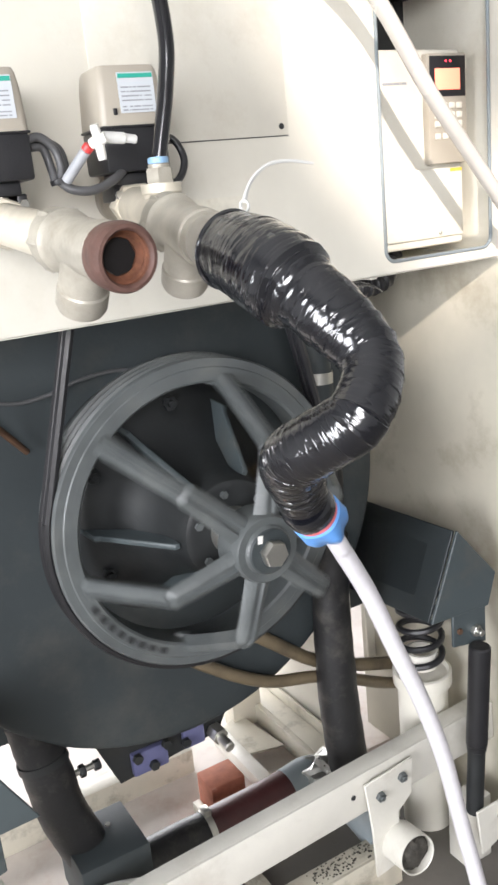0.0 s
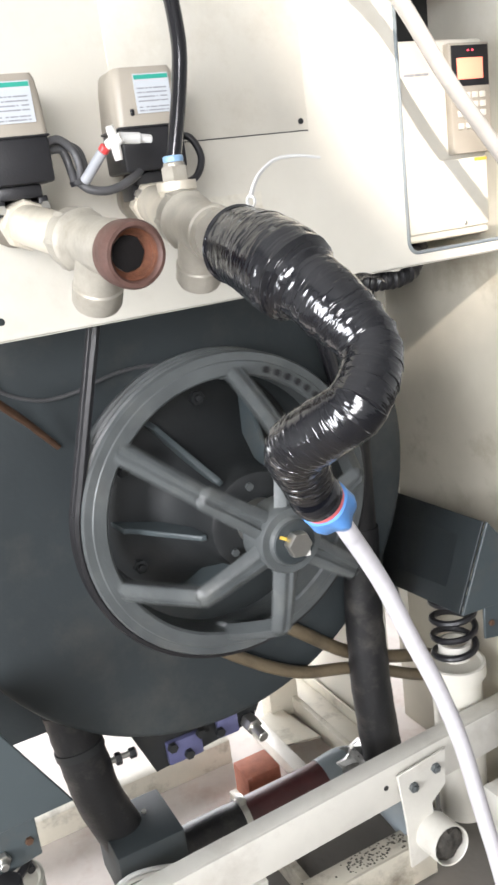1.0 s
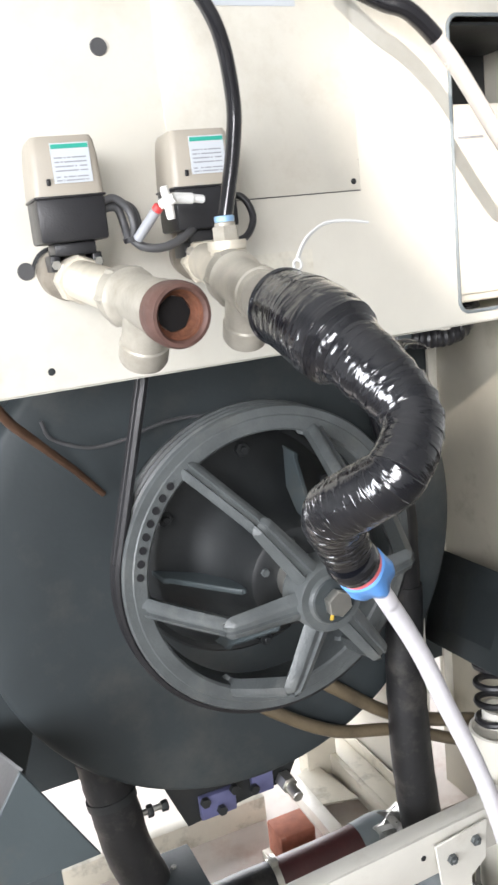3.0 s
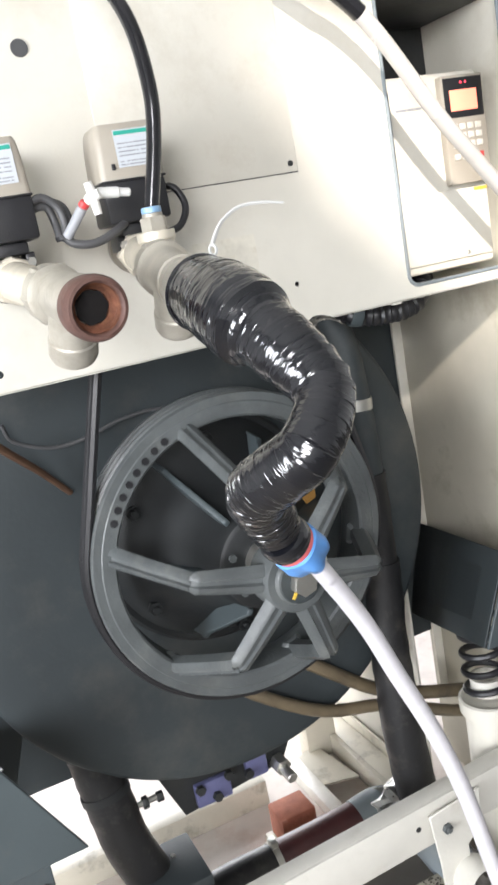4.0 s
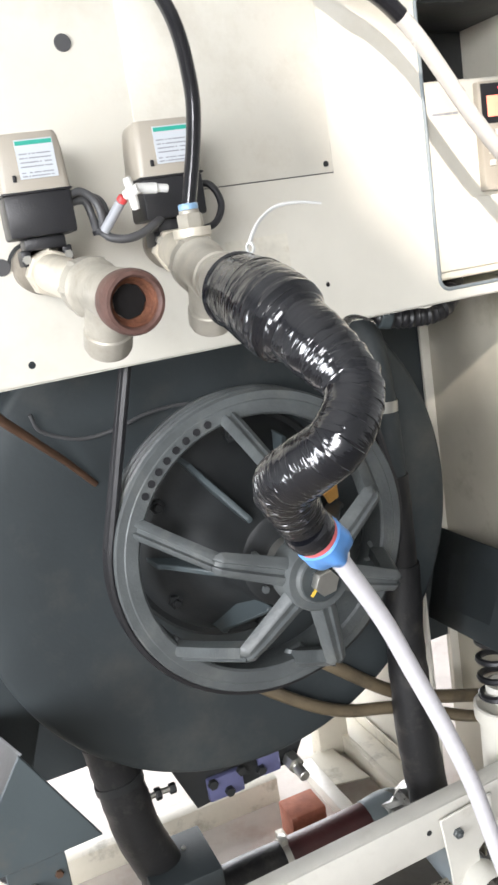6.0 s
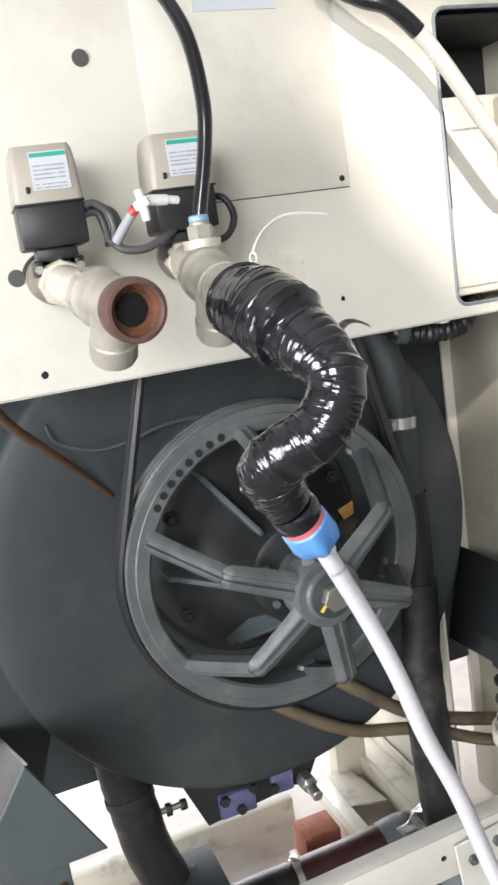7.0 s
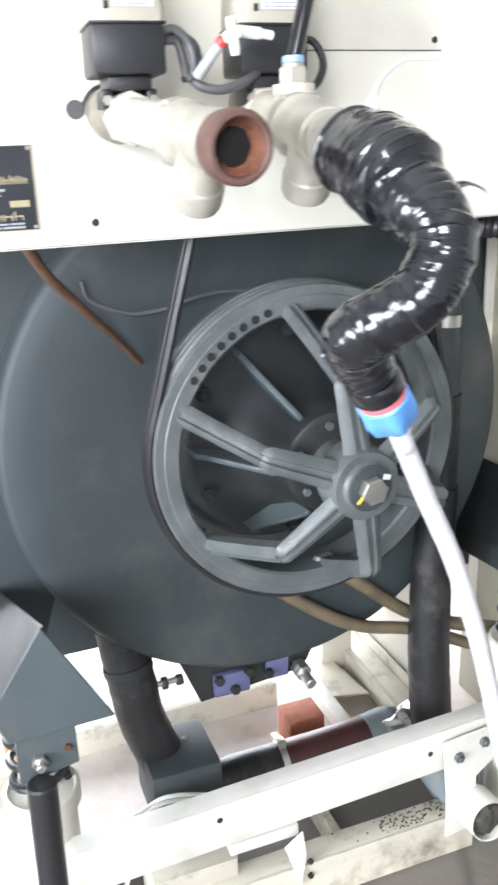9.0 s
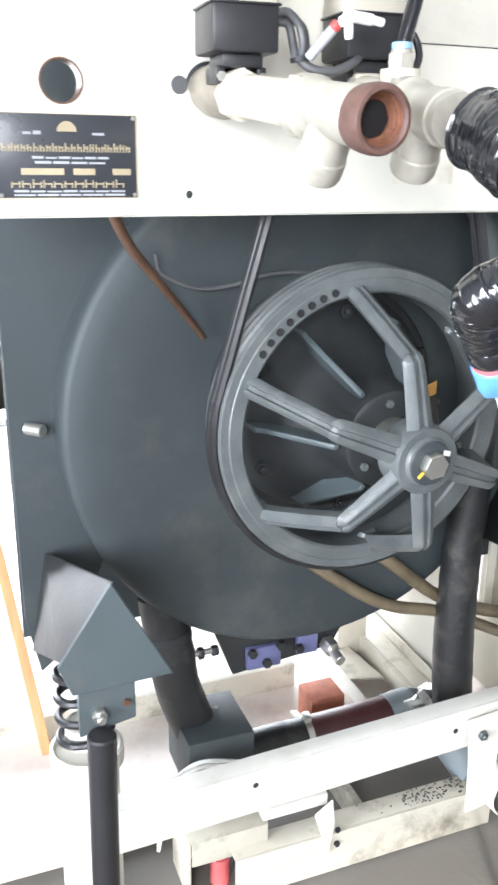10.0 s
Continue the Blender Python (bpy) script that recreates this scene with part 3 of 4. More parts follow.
for i, z in enumerate((1.558, 1.543, 1.528, 1.508)):
    for x in (1.226, 1.243, 1.260, 1.277):
        red = i == 3 and x > 1.27
        inv_part("key", box((x - 0.0062, 1.2535, z - 0.005), (x + 0.0062, 1.2565, z + 0.005), 0.0012), RED if red else CREAM_WORN, "red stop key" if red else "", parent=kp)
inv_part("warning_label", box((1.262, 1.2648, 1.448), (1.29, 1.2662, 1.4535), 0), YELLOW, smooth=False)
for i, (x0, x1, z) in enumerate(((1.12, 1.175, 1.598),)):
    bars(inv, INK, x0 - 1.19, x1 - 1.19, z - 1.3205, 1.2716 - 1.36, 0.004, 4, i)

# ---- drum ----
DX, DZ = 0.717, 0.884
drum = thing("wash_drum", "dark grey steel outer drum hung on brackets and springs", "drum", (DX, 1.47, DZ))


def drum_part(name, bm, mat, label="", parent=None, smooth=True):
    bm.transform(Matrix.Translation((-DX, -1.47, -DZ)))
    return part(name, bm, mat, parent or drum, label, smooth)


shell = [(0, 0.012), (0.25, 0.012), (0.34, 0.004), (0.44, 0.0), (0.482, 0.002), (0.491, 0.006), (0.496, 0.014), (0.497, 0.04), (0.497, 0.9), (0, 0.9)]
drum_part("shell", lathe(shell, (DX, 1.47, DZ), (0, 1, 0), 128), GREY_STEEL, "dark grey dished drum back")
WX, WY, WZ = 0.716, 1.290, 0.916
drum_part("bearing_plate", lathe([(0, -0.02), (0.222, -0.02), (0.228, -0.014), (0.228, 0.02), (0, 0.02)], (WX, 1.47, WZ), (0, 1, 0), 64), DARK, "round bearing plate")
drum_part("bearing_housing", lathe([(0, -0.262), (0.074, -0.262), (0.082, -0.258), (0.087, -0.245), (0.094, -0.20), (0.125, -0.135), (0.185, -0.075), (0.212, -0.02)], (WX, 1.47, WZ), (0, 1, 0), 56), DARK, "oily dark conical bearing housing")
drum_part("shaft_sleeve", rod((WX, 1.15, WZ), (WX, 1.22, WZ), 0.040, 32), STEEL, "bright machined shaft sleeve")
for k in range(6):
    a = radians(181 - 60 * k)
    c, s_ = math.cos(a), math.sin(a)
    rib = plate([(WX + r * c, y, WZ + r * s_) for r, y in ((0.190, 1.41), (0.186, 1.352), (0.176, 1.346), (0.098, 1.222), (0.088, 1.222), (0.088, 1.30))], 0.010, (-s_, 0, c))
    drum_part("rib", rib, GREY_PLATE)
    a2 = a + radians(30)
    p = Vector((WX + 0.182 * math.cos(a2), 1.392, WZ + 0.182 * math.sin(a2)))
    drum_part("housing_bolt", hexnut(p, (0, -1, 0), 0.014, 0.012, rod(p, p + Vector((0, -0.020, 0)), 0.007, 12)), DARK)
    a3 = a + radians(38)
    p = Vector((WX + 0.064 * math.cos(a3), 1.209, WZ + 0.064 * math.sin(a3)))
    drum_part("cap_bolt", hexnut(p, (0, -1, 0), 0.007, 0.007), STEEL if k == 5 else CAST)
drum_part("belly_plate", plate([(0.50, 1.54, 0.46), (0.566, 1.54, 0.288), (0.80, 1.54, 0.312), (0.88, 1.54, 0.46)], 0.012, (0, 1, 0)), DARK, "black lower mounting plate")
for x, z, w in ((0.632, 0.326, 0.08), (0.735, 0.34, 0.05)):
    drum_part("violet_block", box((x - w / 2, 1.524, z - 0.026), (x + w / 2, 1.5405, z + 0.026), 0.004), PURPLE, "violet-blue metal block")
for x, z in ((0.602, 0.345), (0.636, 0.315), (0.668, 0.352), (0.712, 0.335)):
    drum_part("plate_bolt", hexnut((x, 1.524, z), (0, -1, 0), 0.011, 0.012), DARK)
drum_part("drain_nut", hexnut((0.785, 1.535, 0.325), (0.1, -1, -0.1), 0.02, 0.03, rod((0.785, 1.545, 0.325), (0.79, 1.47, 0.315), 0.012, 14)), STEEL, "dull steel drain nut")
for sgn in (1, -1):
    def X(x):
        return x if sgn > 0 else 1.462 - x
    Y0 = 1.17 if sgn > 0 else 1.212
    face = [(X(0.313), Y0, 0.597), (X(0.240), Y0, 0.752), (X(0.155), Y0, 0.648), (X(0.188), Y0, 0.575)]
    if sgn > 0:
        face = [(0.328, Y0, 0.584), (0.235, Y0, 0.760), (0.150, Y0, 0.632), (0.170, Y0, 0.579)]
    else:
        face = [(1.132, Y0, 0.589), (1.205, Y0, 0.767), (1.306, Y0, 0.648), (1.285, Y0, 0.580)]
    br = drum_part("suspension_bracket", plate(face, 0.007, (0, 1, 0)), GREY_PLATE, "blue-grey welded bracket plate")
    wall_line = [(X(0.240), Y0 + 0.008, 0.752), (X(0.175), 1.69, 0.66), (X(0.157), 1.69, 0.50), (X(0.158), Y0 + 0.008, 0.645)]
    if sgn > 0:
        wall_line = [(0.237, Y0 + 0.008, 0.754), (0.188, 1.553, 0.635), (0.152, 1.553, 0.43), (0.153, Y0 + 0.008, 0.636)]
    else:
        wall_line = [(1.205, Y0 + 0.008, 0.765), (1.325, 1.68, 0.675), (1.27, 1.68, 0.45), (1.134, Y0 + 0.008, 0.589)]
    # The left wall is coloured blacker than the right to put its shade in.
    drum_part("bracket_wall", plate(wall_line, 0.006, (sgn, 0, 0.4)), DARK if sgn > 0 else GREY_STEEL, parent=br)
    drum_part("bracket_tab", plate([(X(0.178), Y0 + 0.008, 0.585), (X(0.268), Y0 + 0.008, 0.59), (X(0.268), Y0 + 0.008, 0.512), (X(0.178), Y0 + 0.008, 0.495)], 0.007, (0, 1, 0)), GREY_PLATE, parent=br)
    drum_part("bracket_bolt", hexnut((X(0.21), Y0 + 0.008, 0.533), (0, -1, 0), 0.0125, 0.011, rod((X(0.21), Y0 + 0.01, 0.533), (X(0.21), Y0 - 0.015, 0.533), 0.007, 12)), STEEL, parent=br)
    drum_part("small_bolt", hexnut((X(0.253), Y0 + 0.008, 0.545), (0, -1, 0), 0.0065, 0.006), COPPER, parent=br)

# ---- pulley ----
pulley = thing("drive_pulley", "grey cast-iron six-spoke drive pulley with bent spokes", "pulley", (WX, WY, WZ))
RO = 0.271
prof = [(0.228, 0.004), (0.232, 0.0), (0.253, 0.0), (0.255, 0.002), (0.268, 0.002), (RO, 0.006)]
for k in range(3):
    y = 0.010 + 0.019 * k
    prof += [(RO, y), (RO - 0.012, y + 0.006), (RO - 0.012, y + 0.010), (RO, y + 0.016)]
prof += [(RO, 0.072), (0.232, 0.075), (0.226, 0.06)]
rimbm = lathe(prof, (0, 0, 0), (0, 1, 0), 120, closed=True)
part("rim", rimbm, CAST, pulley, "grooved cast rim")


def spoke(a):
    c, s = math.cos(a), math.sin(a)
    e, f, up = Vector((c, 0, s)), Vector((-s, 0, c)), Vector((0, -1, 0))
    line = curve([e * 0.238 + up * -0.035, e * 0.232 + up * 0.0, e * 0.163 + up * 0.148, e * 0.150 + up * 0.162, e * 0.05 + up * 0.172], 5)
    bm = bmesh.new()
    rings = []
    n = len(line)
    for i, p in enumerate(line):
        t = (line[min(i + 1, n - 1)] - line[max(i - 1, 0)]).normalized()
        nrm = f.cross(t).normalized()
        if nrm.dot(e + up) < 0:
            nrm = -nrm
        w = 0.016 + 0.010 * abs(i / (n - 1) - 0.5) ** 1.5 * 2
        if i < 3:
            w += 0.01 * (3 - i) / 3
        sec = [(-w, 0.0), (-w * 0.62, 0.010), (-w * 0.3, 0.012), (-w * 0.18, 0.0065), (w * 0.18, 0.0065), (w * 0.3, 0.012), (w * 0.62, 0.010), (w, 0.0), (w * 0.45, -0.018), (-w * 0.45, -0.018)]
        rings.append([bm.verts.new(p + f * u + nrm * v) for u, v in sec])
    m = len(rings[0])
    for ra, rb in zip(rings, rings[1:]):
        for k in range(m):
            bm.faces.new((ra[k], ra[(k + 1) % m], rb[(k + 1) % m], rb[k]))
    bm.faces.new(rings[0])
    bm.faces.new(rings[-1][::-1])
    return bm


for k in range(6):
    part("spoke", spoke(radians(30 + 60 * k)), CAST, pulley)
hub = part("hub", lathe([(0.02, -0.1960), (0.036, -0.1960), (0.038, -0.1940), (0.040, -0.1900), (0.0515, -0.1900), (0.054, -0.1860), (0.058, -0.1370), (0.05, -0.1270), (0.02, -0.1270)], (0, 0, 0), (0, 1, 0), 48, closed=True), CAST, pulley, "machined hub")
part("hub_washer", lathe([(0, -0.1990), (0.034, -0.1990), (0.036, -0.1970), (0.036, -0.1930), (0, -0.1930)], (0, 0, 0), (0, 1, 0), 40), GREY_STEEL, hub)
part("hub_bolt", hexnut((0, -0.1990, 0), (0, -1, 0), 0.021, 0.018), STEEL, hub, "bare steel hub bolt")
part("white_tag", box((0.016, -0.2005, 0.016), (0.028, -0.1992, 0.024), 0, m=Matrix.Rotation(radians(142), 4, "Y")), WHITE_PLASTIC, hub, smooth=False)
part("paint_mark", box((-0.030, -0.2007, -0.002), (-0.016, -0.1992, 0.003), 0, m=Matrix.Rotation(radians(83), 4, "Y")), YELLOW, hub, "yellow paint mark", smooth=False)
for k in range(8):
    a = radians(-2 + (k - 3.5) * 5.3)
    part("balance_hole", lathe([(0.0068, 0.0012), (0.0066, -0.0006), (0, -0.0006)], (0.2425 * math.cos(a), -0.0006, 0.2425 * math.sin(a)), (0, 1, 0), 14), PLASTIC_BLACK, pulley, "dark drilled hole")

# ---- belt to the motor above ----
belt = thing("drive_belt", "black rubber drive belt running up from the pulley", "belt", (0.70, 1.345, 1.2))
bpath = []
TOPX, TOPZ, TR = 0.735, 1.62, 0.10
for a in np.linspace(168, 372, 60):
    bpath.append(Vector((WX + (RO + 0.003) * math.cos(radians(a)), 0, WZ + (RO + 0.003) * math.sin(radians(a)))))
for a in np.linspace(12, 168, 30):
    bpath.append(Vector((TOPX + TR * math.cos(radians(a)), 0, TOPZ + TR * math.sin(radians(a)))))
for k in range(2):
    y = WY + 0.018 + 0.019 * k
    pts = [p + Vector((0, y, 0)) for p in bpath]
    strand = tube(pts + [pts[0]], 0.0085, 8, cap=False)
    strand.transform(Matrix.Translation((-0.70, -1.345, -1.2)))
    part("belt_strand", strand, PLASTIC_BLACK, belt)
motor_wheel = tagged(link("motor_pulley", lathe([(0, 0), (TR - 0.008, 0), (TR - 0.002, 0.004), (TR - 0.002, 0.066), (TR - 0.008, 0.07), (0, 0.07)], (TOPX, 1.312, TOPZ), (0, 1, 0), 40), CAST), "small grey motor pulley behind the rear panel", "pulley")

# ---- springs, posts and dampers ----
def at_base(bm, base):
    bm.transform(Matrix.Translation(-Vector(base)))
    return bm


def spring_post(x, y, top, label):
    base = (x, y, FLOOR)
    post = thing("spring_post", label, "spring post", base, "spring posts")
    part("post", at_base(lathe([(0, FLOOR), (0.056, FLOOR), (0.056, top - 0.035), (0.066, top - 0.03), (0.066, top), (0.060, top + 0.002), (0.055, top - 0.006), (0, top - 0.006)], (x, y, 0), (0, 0, 1), 40), base), CREAM, post, "cream enamelled post")
    turns, n = 4.2, 90
    h0, h1 = top + 0.004, top + 0.185
    coil = [(x + 0.047 * math.cos(2 * math.pi * turns * k / n), y + 0.047 * math.sin(2 * math.pi * turns * k / n), h0 + (h1 - h0) * k / n) for k in range(n + 1)]
    part("coil", at_base(tube(coil, 0.0075, 8), base), PLASTIC_BLACK, post, "black coil spring")
    part("collar", at_base(lathe([(0.03, top + 0.012), (0.037, top + 0.012), (0.037, top + 0.05), (0.03, top + 0.05)], (x, y, 0), (0, 0, 1), 28, closed=True), base), WHITE_PAINT, post)


spring_post(0.215, 1.35, 0.345, "cream post with a black coil spring under the bracket")
spring_post(1.245, 1.38, 0.368, "cream post with a black coil spring under the bracket")


def damper(top, foot, label):
    top, foot = Vector(top), Vector(foot)
    d = thing("damper", label, "damper", foot, "dampers")
    mid = top.lerp(foot, 0.58)
    part("outer_tube", at_base(lathe([(0, 0), (0.020, 0), (0.0225, 0.003), (0.0225, (mid - top).length - 0.003), (0.020, (mid - top).length), (0, (mid - top).length)], top, mid - top, 28), foot), PLASTIC_BLACK, d, "black damper sleeve")
    part("step_collar", at_base(rod(mid - (mid - top).normalized() * 0.002, mid + (mid - top).normalized() * 0.012, 0.0205, 24), foot), PLASTIC_BLACK, d)
    part("rod_tube", at_base(rod(mid, foot, 0.0185, 24), foot), DARK, d)
    return d


damper((0.207, 1.15, 0.515), (0.199, 1.15, FLOOR), "black telescopic damper hanging from the bracket")
damper((1.236, 1.19, 0.515), (1.216, 1.195, 0.12), "black telescopic damper hanging from the bracket")
foot = cab("damper_foot", box((1.20, 1.205, FLOOR), (1.275, 1.26, 0.13), 0.003), WHITE_PAINT, "cream steel foot of the damper")
cab("cheek", plate([(1.195, 1.165, 0.145), (1.295, 1.165, 0.145), (1.29, 1.165, 0.06), (1.21, 1.165, 0.03)], 0.006, (0, 1, 0)), WHITE_PAINT, parent=foot)
cab("foot_bolt", hexnut((1.262, 1.165, 0.11), (0, -1, 0), 0.012, 0.012), STEEL, parent=foot)


# ---- pipes and hoses under and beside the drum ----
def single(name, bm, mat, label, category, group=""):
    co = [v.co for v in bm.verts]
    base = Vector((sum(c.x for c in co) / len(co), sum(c.y for c in co) / len(co), min(c.z for c in co)))
    bm.transform(Matrix.Translation(-base))
    ob = link(name, bm, mat)
    ob.location = base
    return tagged(ob, label, category, group)


dh = thing("drain_hose", "black rubber hose with a steel clamp beside the drum", "hose", (1.05, 1.43, 0.15))
hb = (1.05, 1.43, 0.15)
part("upper_pipe", at_base(tube(curve([(0.99, 1.47, 1.33), (1.04, 1.44, 1.22), (1.053, 1.43, 1.08), (1.056, 1.425, 0.9)]), 0.029, 20), hb), GREY_STEEL, dh, "dark painted pipe")
part("rusty_sleeve", at_base(tube(curve([(1.056, 1.425, 0.93), (1.055, 1.425, 0.78), (1.05, 1.425, 0.62)]), lambda f: 0.031 + 0.003 * f, 20, wobble=0.08), hb), RUBBER, dh)
part("hose_body", at_base(tube(curve([(1.055, 1.425, 0.74), (1.042, 1.425, 0.55), (1.045, 1.425, 0.33), (1.06, 1.425, 0.15), (1.062, 1.43, 0.06)]), lambda f: 0.036 + 0.009 * min(f * 2, 1), 24, wobble=0.06), hb), RUBBER, dh, "grimy black rubber hose")
cl = part("hose_clamp", at_base(lathe([(0.0295, -0.011), (0.0315, -0.011), (0.0315, 0.011), (0.0295, 0.011)], (1.053, 1.43, 1.073), (0.05, 0, 1), 32, closed=True), hb), STEEL, dh, "bright steel clamp")
part("clamp_screw", at_base(box((1.018, 1.398, 1.064), (1.026, 1.412, 1.082), 0.001), hb), STEEL, cl)

for pts, r in (([(0.63, 1.50, 0.63), (0.755, 1.45, 0.532), (0.882, 1.45, 0.448), (1.03, 1.455, 0.398), (1.20, 1.46, 0.31), (1.32, 1.50, 0.25)], 0.0135),
               ([(0.80, 1.50, 0.61), (0.892, 1.46, 0.540), (1.012, 1.47, 0.440), (1.12, 1.47, 0.385), (1.25, 1.48, 0.335)], 0.015)):
    single("oil_hose", tube(curve(pts), r, 14, wobble=0.03), BRONZE_HOSE, "brown oily hose crossing under the drum", "hose", "oil hoses")
sh = thing("sump_hose", "fat black rubber hose below the drum", "hose", (0.43, 1.50, 0.16))
part("hose_body", at_base(tube(curve([(0.405, 1.53, 0.52), (0.416, 1.51, 0.42), (0.43, 1.50, 0.32), (0.462, 1.49, 0.22), (0.49, 1.485, 0.16)]), 0.047, 24, wobble=0.04), (0.43, 1.50, 0.16)), RUBBER, sh)
part("hose_band", at_base(lathe([(0.0465, -0.008), (0.0495, -0.008), (0.0495, 0.008), (0.0465, 0.008)], (0.414, 1.513, 0.435), (0.1, -0.2, -1), 32, closed=True), (0.43, 1.50, 0.16)), DARK, sh, "dark clamp band")

dl = thing("drain_line", "drain pipe of rubber couplings and grey plastic behind the beam", "drain pipe", (0.75, 1.5, 0.05))
db = (0.75, 1.5, 0.05)
part("rubber_coupling", at_base(tube(curve([(0.54, 1.49, 0.115), (0.64, 1.5, 0.113), (0.735, 1.5, 0.112)]), 0.045, 28), db), RUBBER, dl, "black rubber coupling")
part("hose_clamp", at_base(lathe([(0.0455, -0.007), (0.048, -0.007), (0.048, 0.007), (0.0455, 0.007)], (0.727, 1.5, 0.112), (1, 0, 0), 36, closed=True), db), STEEL, dl, "steel worm clamp")
part("clamp_screw", at_base(box((0.719, 1.488, 0.158), (0.736, 1.512, 0.172), 0.002), db), STEEL, dl)
part("maroon_hose", at_base(tube(curve([(0.734, 1.5, 0.112), (0.84, 1.5, 0.114), (0.945, 1.5, 0.118)]), 0.0455, 28), db), MAROON, dl, "maroon rubber hose")
part("elbow", at_base(tube(curve([(0.935, 1.5, 0.118), (1.0, 1.5, 0.122), (1.045, 1.475, 0.10), (1.06, 1.40, 0.075), (1.055, 1.29, 0.065)]), 0.0475, 28), db), PVC, dl, "blue-grey plastic elbow")
fb = bmesh.new()
bmesh.ops.create_icosphere(fb, subdivisions=3, radius=0.052)
for v in fb.verts:
    v.co *= 1 + 0.5 * noise.noise(v.co * 38)
    v.co.x *= 1.1
fb.transform(Matrix.Translation((1.02, 1.475, 0.135)))
for p in fb.faces:
    p.smooth = False
part("foil_wrap", at_base(fb, db), FOIL, dl, "crumpled shiny foil tape", smooth=False)

pump = thing("drain_valve_box", "dark grey square drain valve box", "valve box", (0.49, 1.47, FLOOR))
part("housing", box((-0.07, -0.075, 0.155), (0.07, 0.075, 0.28), 0.004), GREY_STEEL, pump)
part("pedestal", box((-0.055, -0.06, 0.0), (0.055, 0.06, 0.156), 0.003), DARK, pump)
for x in (-0.035, 0.02):
    part("cover_screw", hexnut((x, 0.02, 0.28), (0, 0, 1), 0.006, 0.004), STEEL, pump)
cb = thing("grey_cable_loop", "pale grey cable looped over the beam", "cable", (0.45, 1.36, 0.1))
for dz, mt in ((0.0, SILVER_INK), (-0.012, WHITE_PLASTIC)):
    part("strand", at_base(tube(curve([(0.345, 1.36, 0.06 + dz), (0.369, 1.36, 0.198 + dz), (0.388, 1.36, 0.217 + dz), (0.43, 1.36, 0.235 + dz), (0.486, 1.36, 0.224 + dz), (0.54, 1.36, 0.197 + dz), (0.56, 1.36, 0.15 + dz)]), 0.0042, 8), (0.45, 1.36, 0.1)), mt, cb)
single("brick", box((0.80, 1.62, FLOOR + 0.015), (0.89, 1.70, 0.105), 0.004, box((0.82, 1.612, FLOOR + 0.015), (0.885, 1.622, 0.06), 0.003)), BRICK, "broken red brick propped under the frame", "brick")
single("wooden_lath", plate([(0.095, 1.80, 0.62), (0.118, 1.80, 0.62), (0.205, 1.80, FLOOR), (0.18, 1.80, FLOOR)], 0.03, (0, 1, 0)), WOOD, "varnished wooden lath leaning behind the machine", "lath")

link_rod = thing("linkage_rod", "small steel linkage rod with dark nuts under the drum", "rod", (0.48, 1.52, 0.372))
part("rod", rod((-0.05, 0, 0), (0.035, 0, 0.002), 0.0065, 14), STEEL, link_rod)
part("nut", hexnut((0.0, 0, 0), (1, 0, 0), 0.013, 0.012), DARK, link_rod)
part("rod_eye", hexnut((0.03, 0, 0), (1, 0, 0), 0.011, 0.014), DARK, link_rod)
conduit = thing("conduit", "black corrugated conduit under the rear panel", "conduit", (1.08, 1.32, 1.24))
cpath = curve([(0.98, 1.36, 1.30), (1.01, 1.33, 1.262), (1.07, 1.315, 1.250), (1.14, 1.32, 1.256), (1.20, 1.36, 1.30)], 16)
part("corrugated_tube", at_base(tube(cpath, lambda f: 0.0185 + 0.0022 * math.sin(f * 150), 16), (1.08, 1.32, 1.24)), PLASTIC_BLACK, conduit)
part("end_collar", at_base(lathe([(0.0, -0.012), (0.024, -0.012), (0.026, -0.008), (0.026, 0.008), (0.0, 0.008)], (1.02, 1.328, 1.262), (1, -0.2, -0.25), 24), (1.08, 1.32, 1.24)), GREY_PLATE, conduit, "grey collar")

# cables across the drum back
single("copper_pipe", tube(curve([(0.285, 1.33, 1.29), (0.322, 1.36, 1.225), (0.375, 1.40, 1.165), (0.43, 1.44, 1.105), (0.475, 1.462, 1.05)]), lambda f: 0.0095 - 0.004 * f, 12, wobble=0.1), COPPER, "bent brown copper pipe from the panel", "pipe")
single("thin_cable", tube(curve([(0.385, 1.44, 1.20), (0.40, 1.45, 1.165), (0.46, 1.455, 1.138), (0.522, 1.455, 1.14), (0.59, 1.455, 1.156), (0.66, 1.46, 1.157), (0.72, 1.462, 1.14)]), 0.0035, 8), GREYWIRE, "thin dark cable across the drum back", "cable")
single("hydraulic_line", tube(curve([(0.655, 1.44, 1.075), (0.69, 1.42, 1.08), (0.74, 1.41, 1.045), (0.775, 1.41, 0.995), (0.80, 1.42, 0.94)]), 0.006, 10), COPPER, "thin copper line on the drum back", "pipe")
single("pipe_eye", lathe([(0.011, -0.006), (0.018, -0.006), (0.018, 0.006), (0.011, 0.006)], (0.645, 1.435, 1.078), (0.2, -1, 0), 24, closed=True), STEEL, "grey banjo fitting on the drum back", "fitting")
single("warning_tag", plate([(0.866, 1.36, 0.952), (0.898, 1.36, 0.964), (0.898, 1.36, 0.938), (0.876, 1.36, 0.930)], 0.003, (0, 1, 0)), ORANGE, "small orange tag behind the spokes", "tag")
single("chalk_mark", tube(curve([(0.455, 1.352, 0.90), (0.452, 1.346, 0.86), (0.455, 1.346, 0.83), (0.459, 1.348, 0.81)]), 0.0014, 6), WOOD, "orange-brown belt edge thread", "thread")


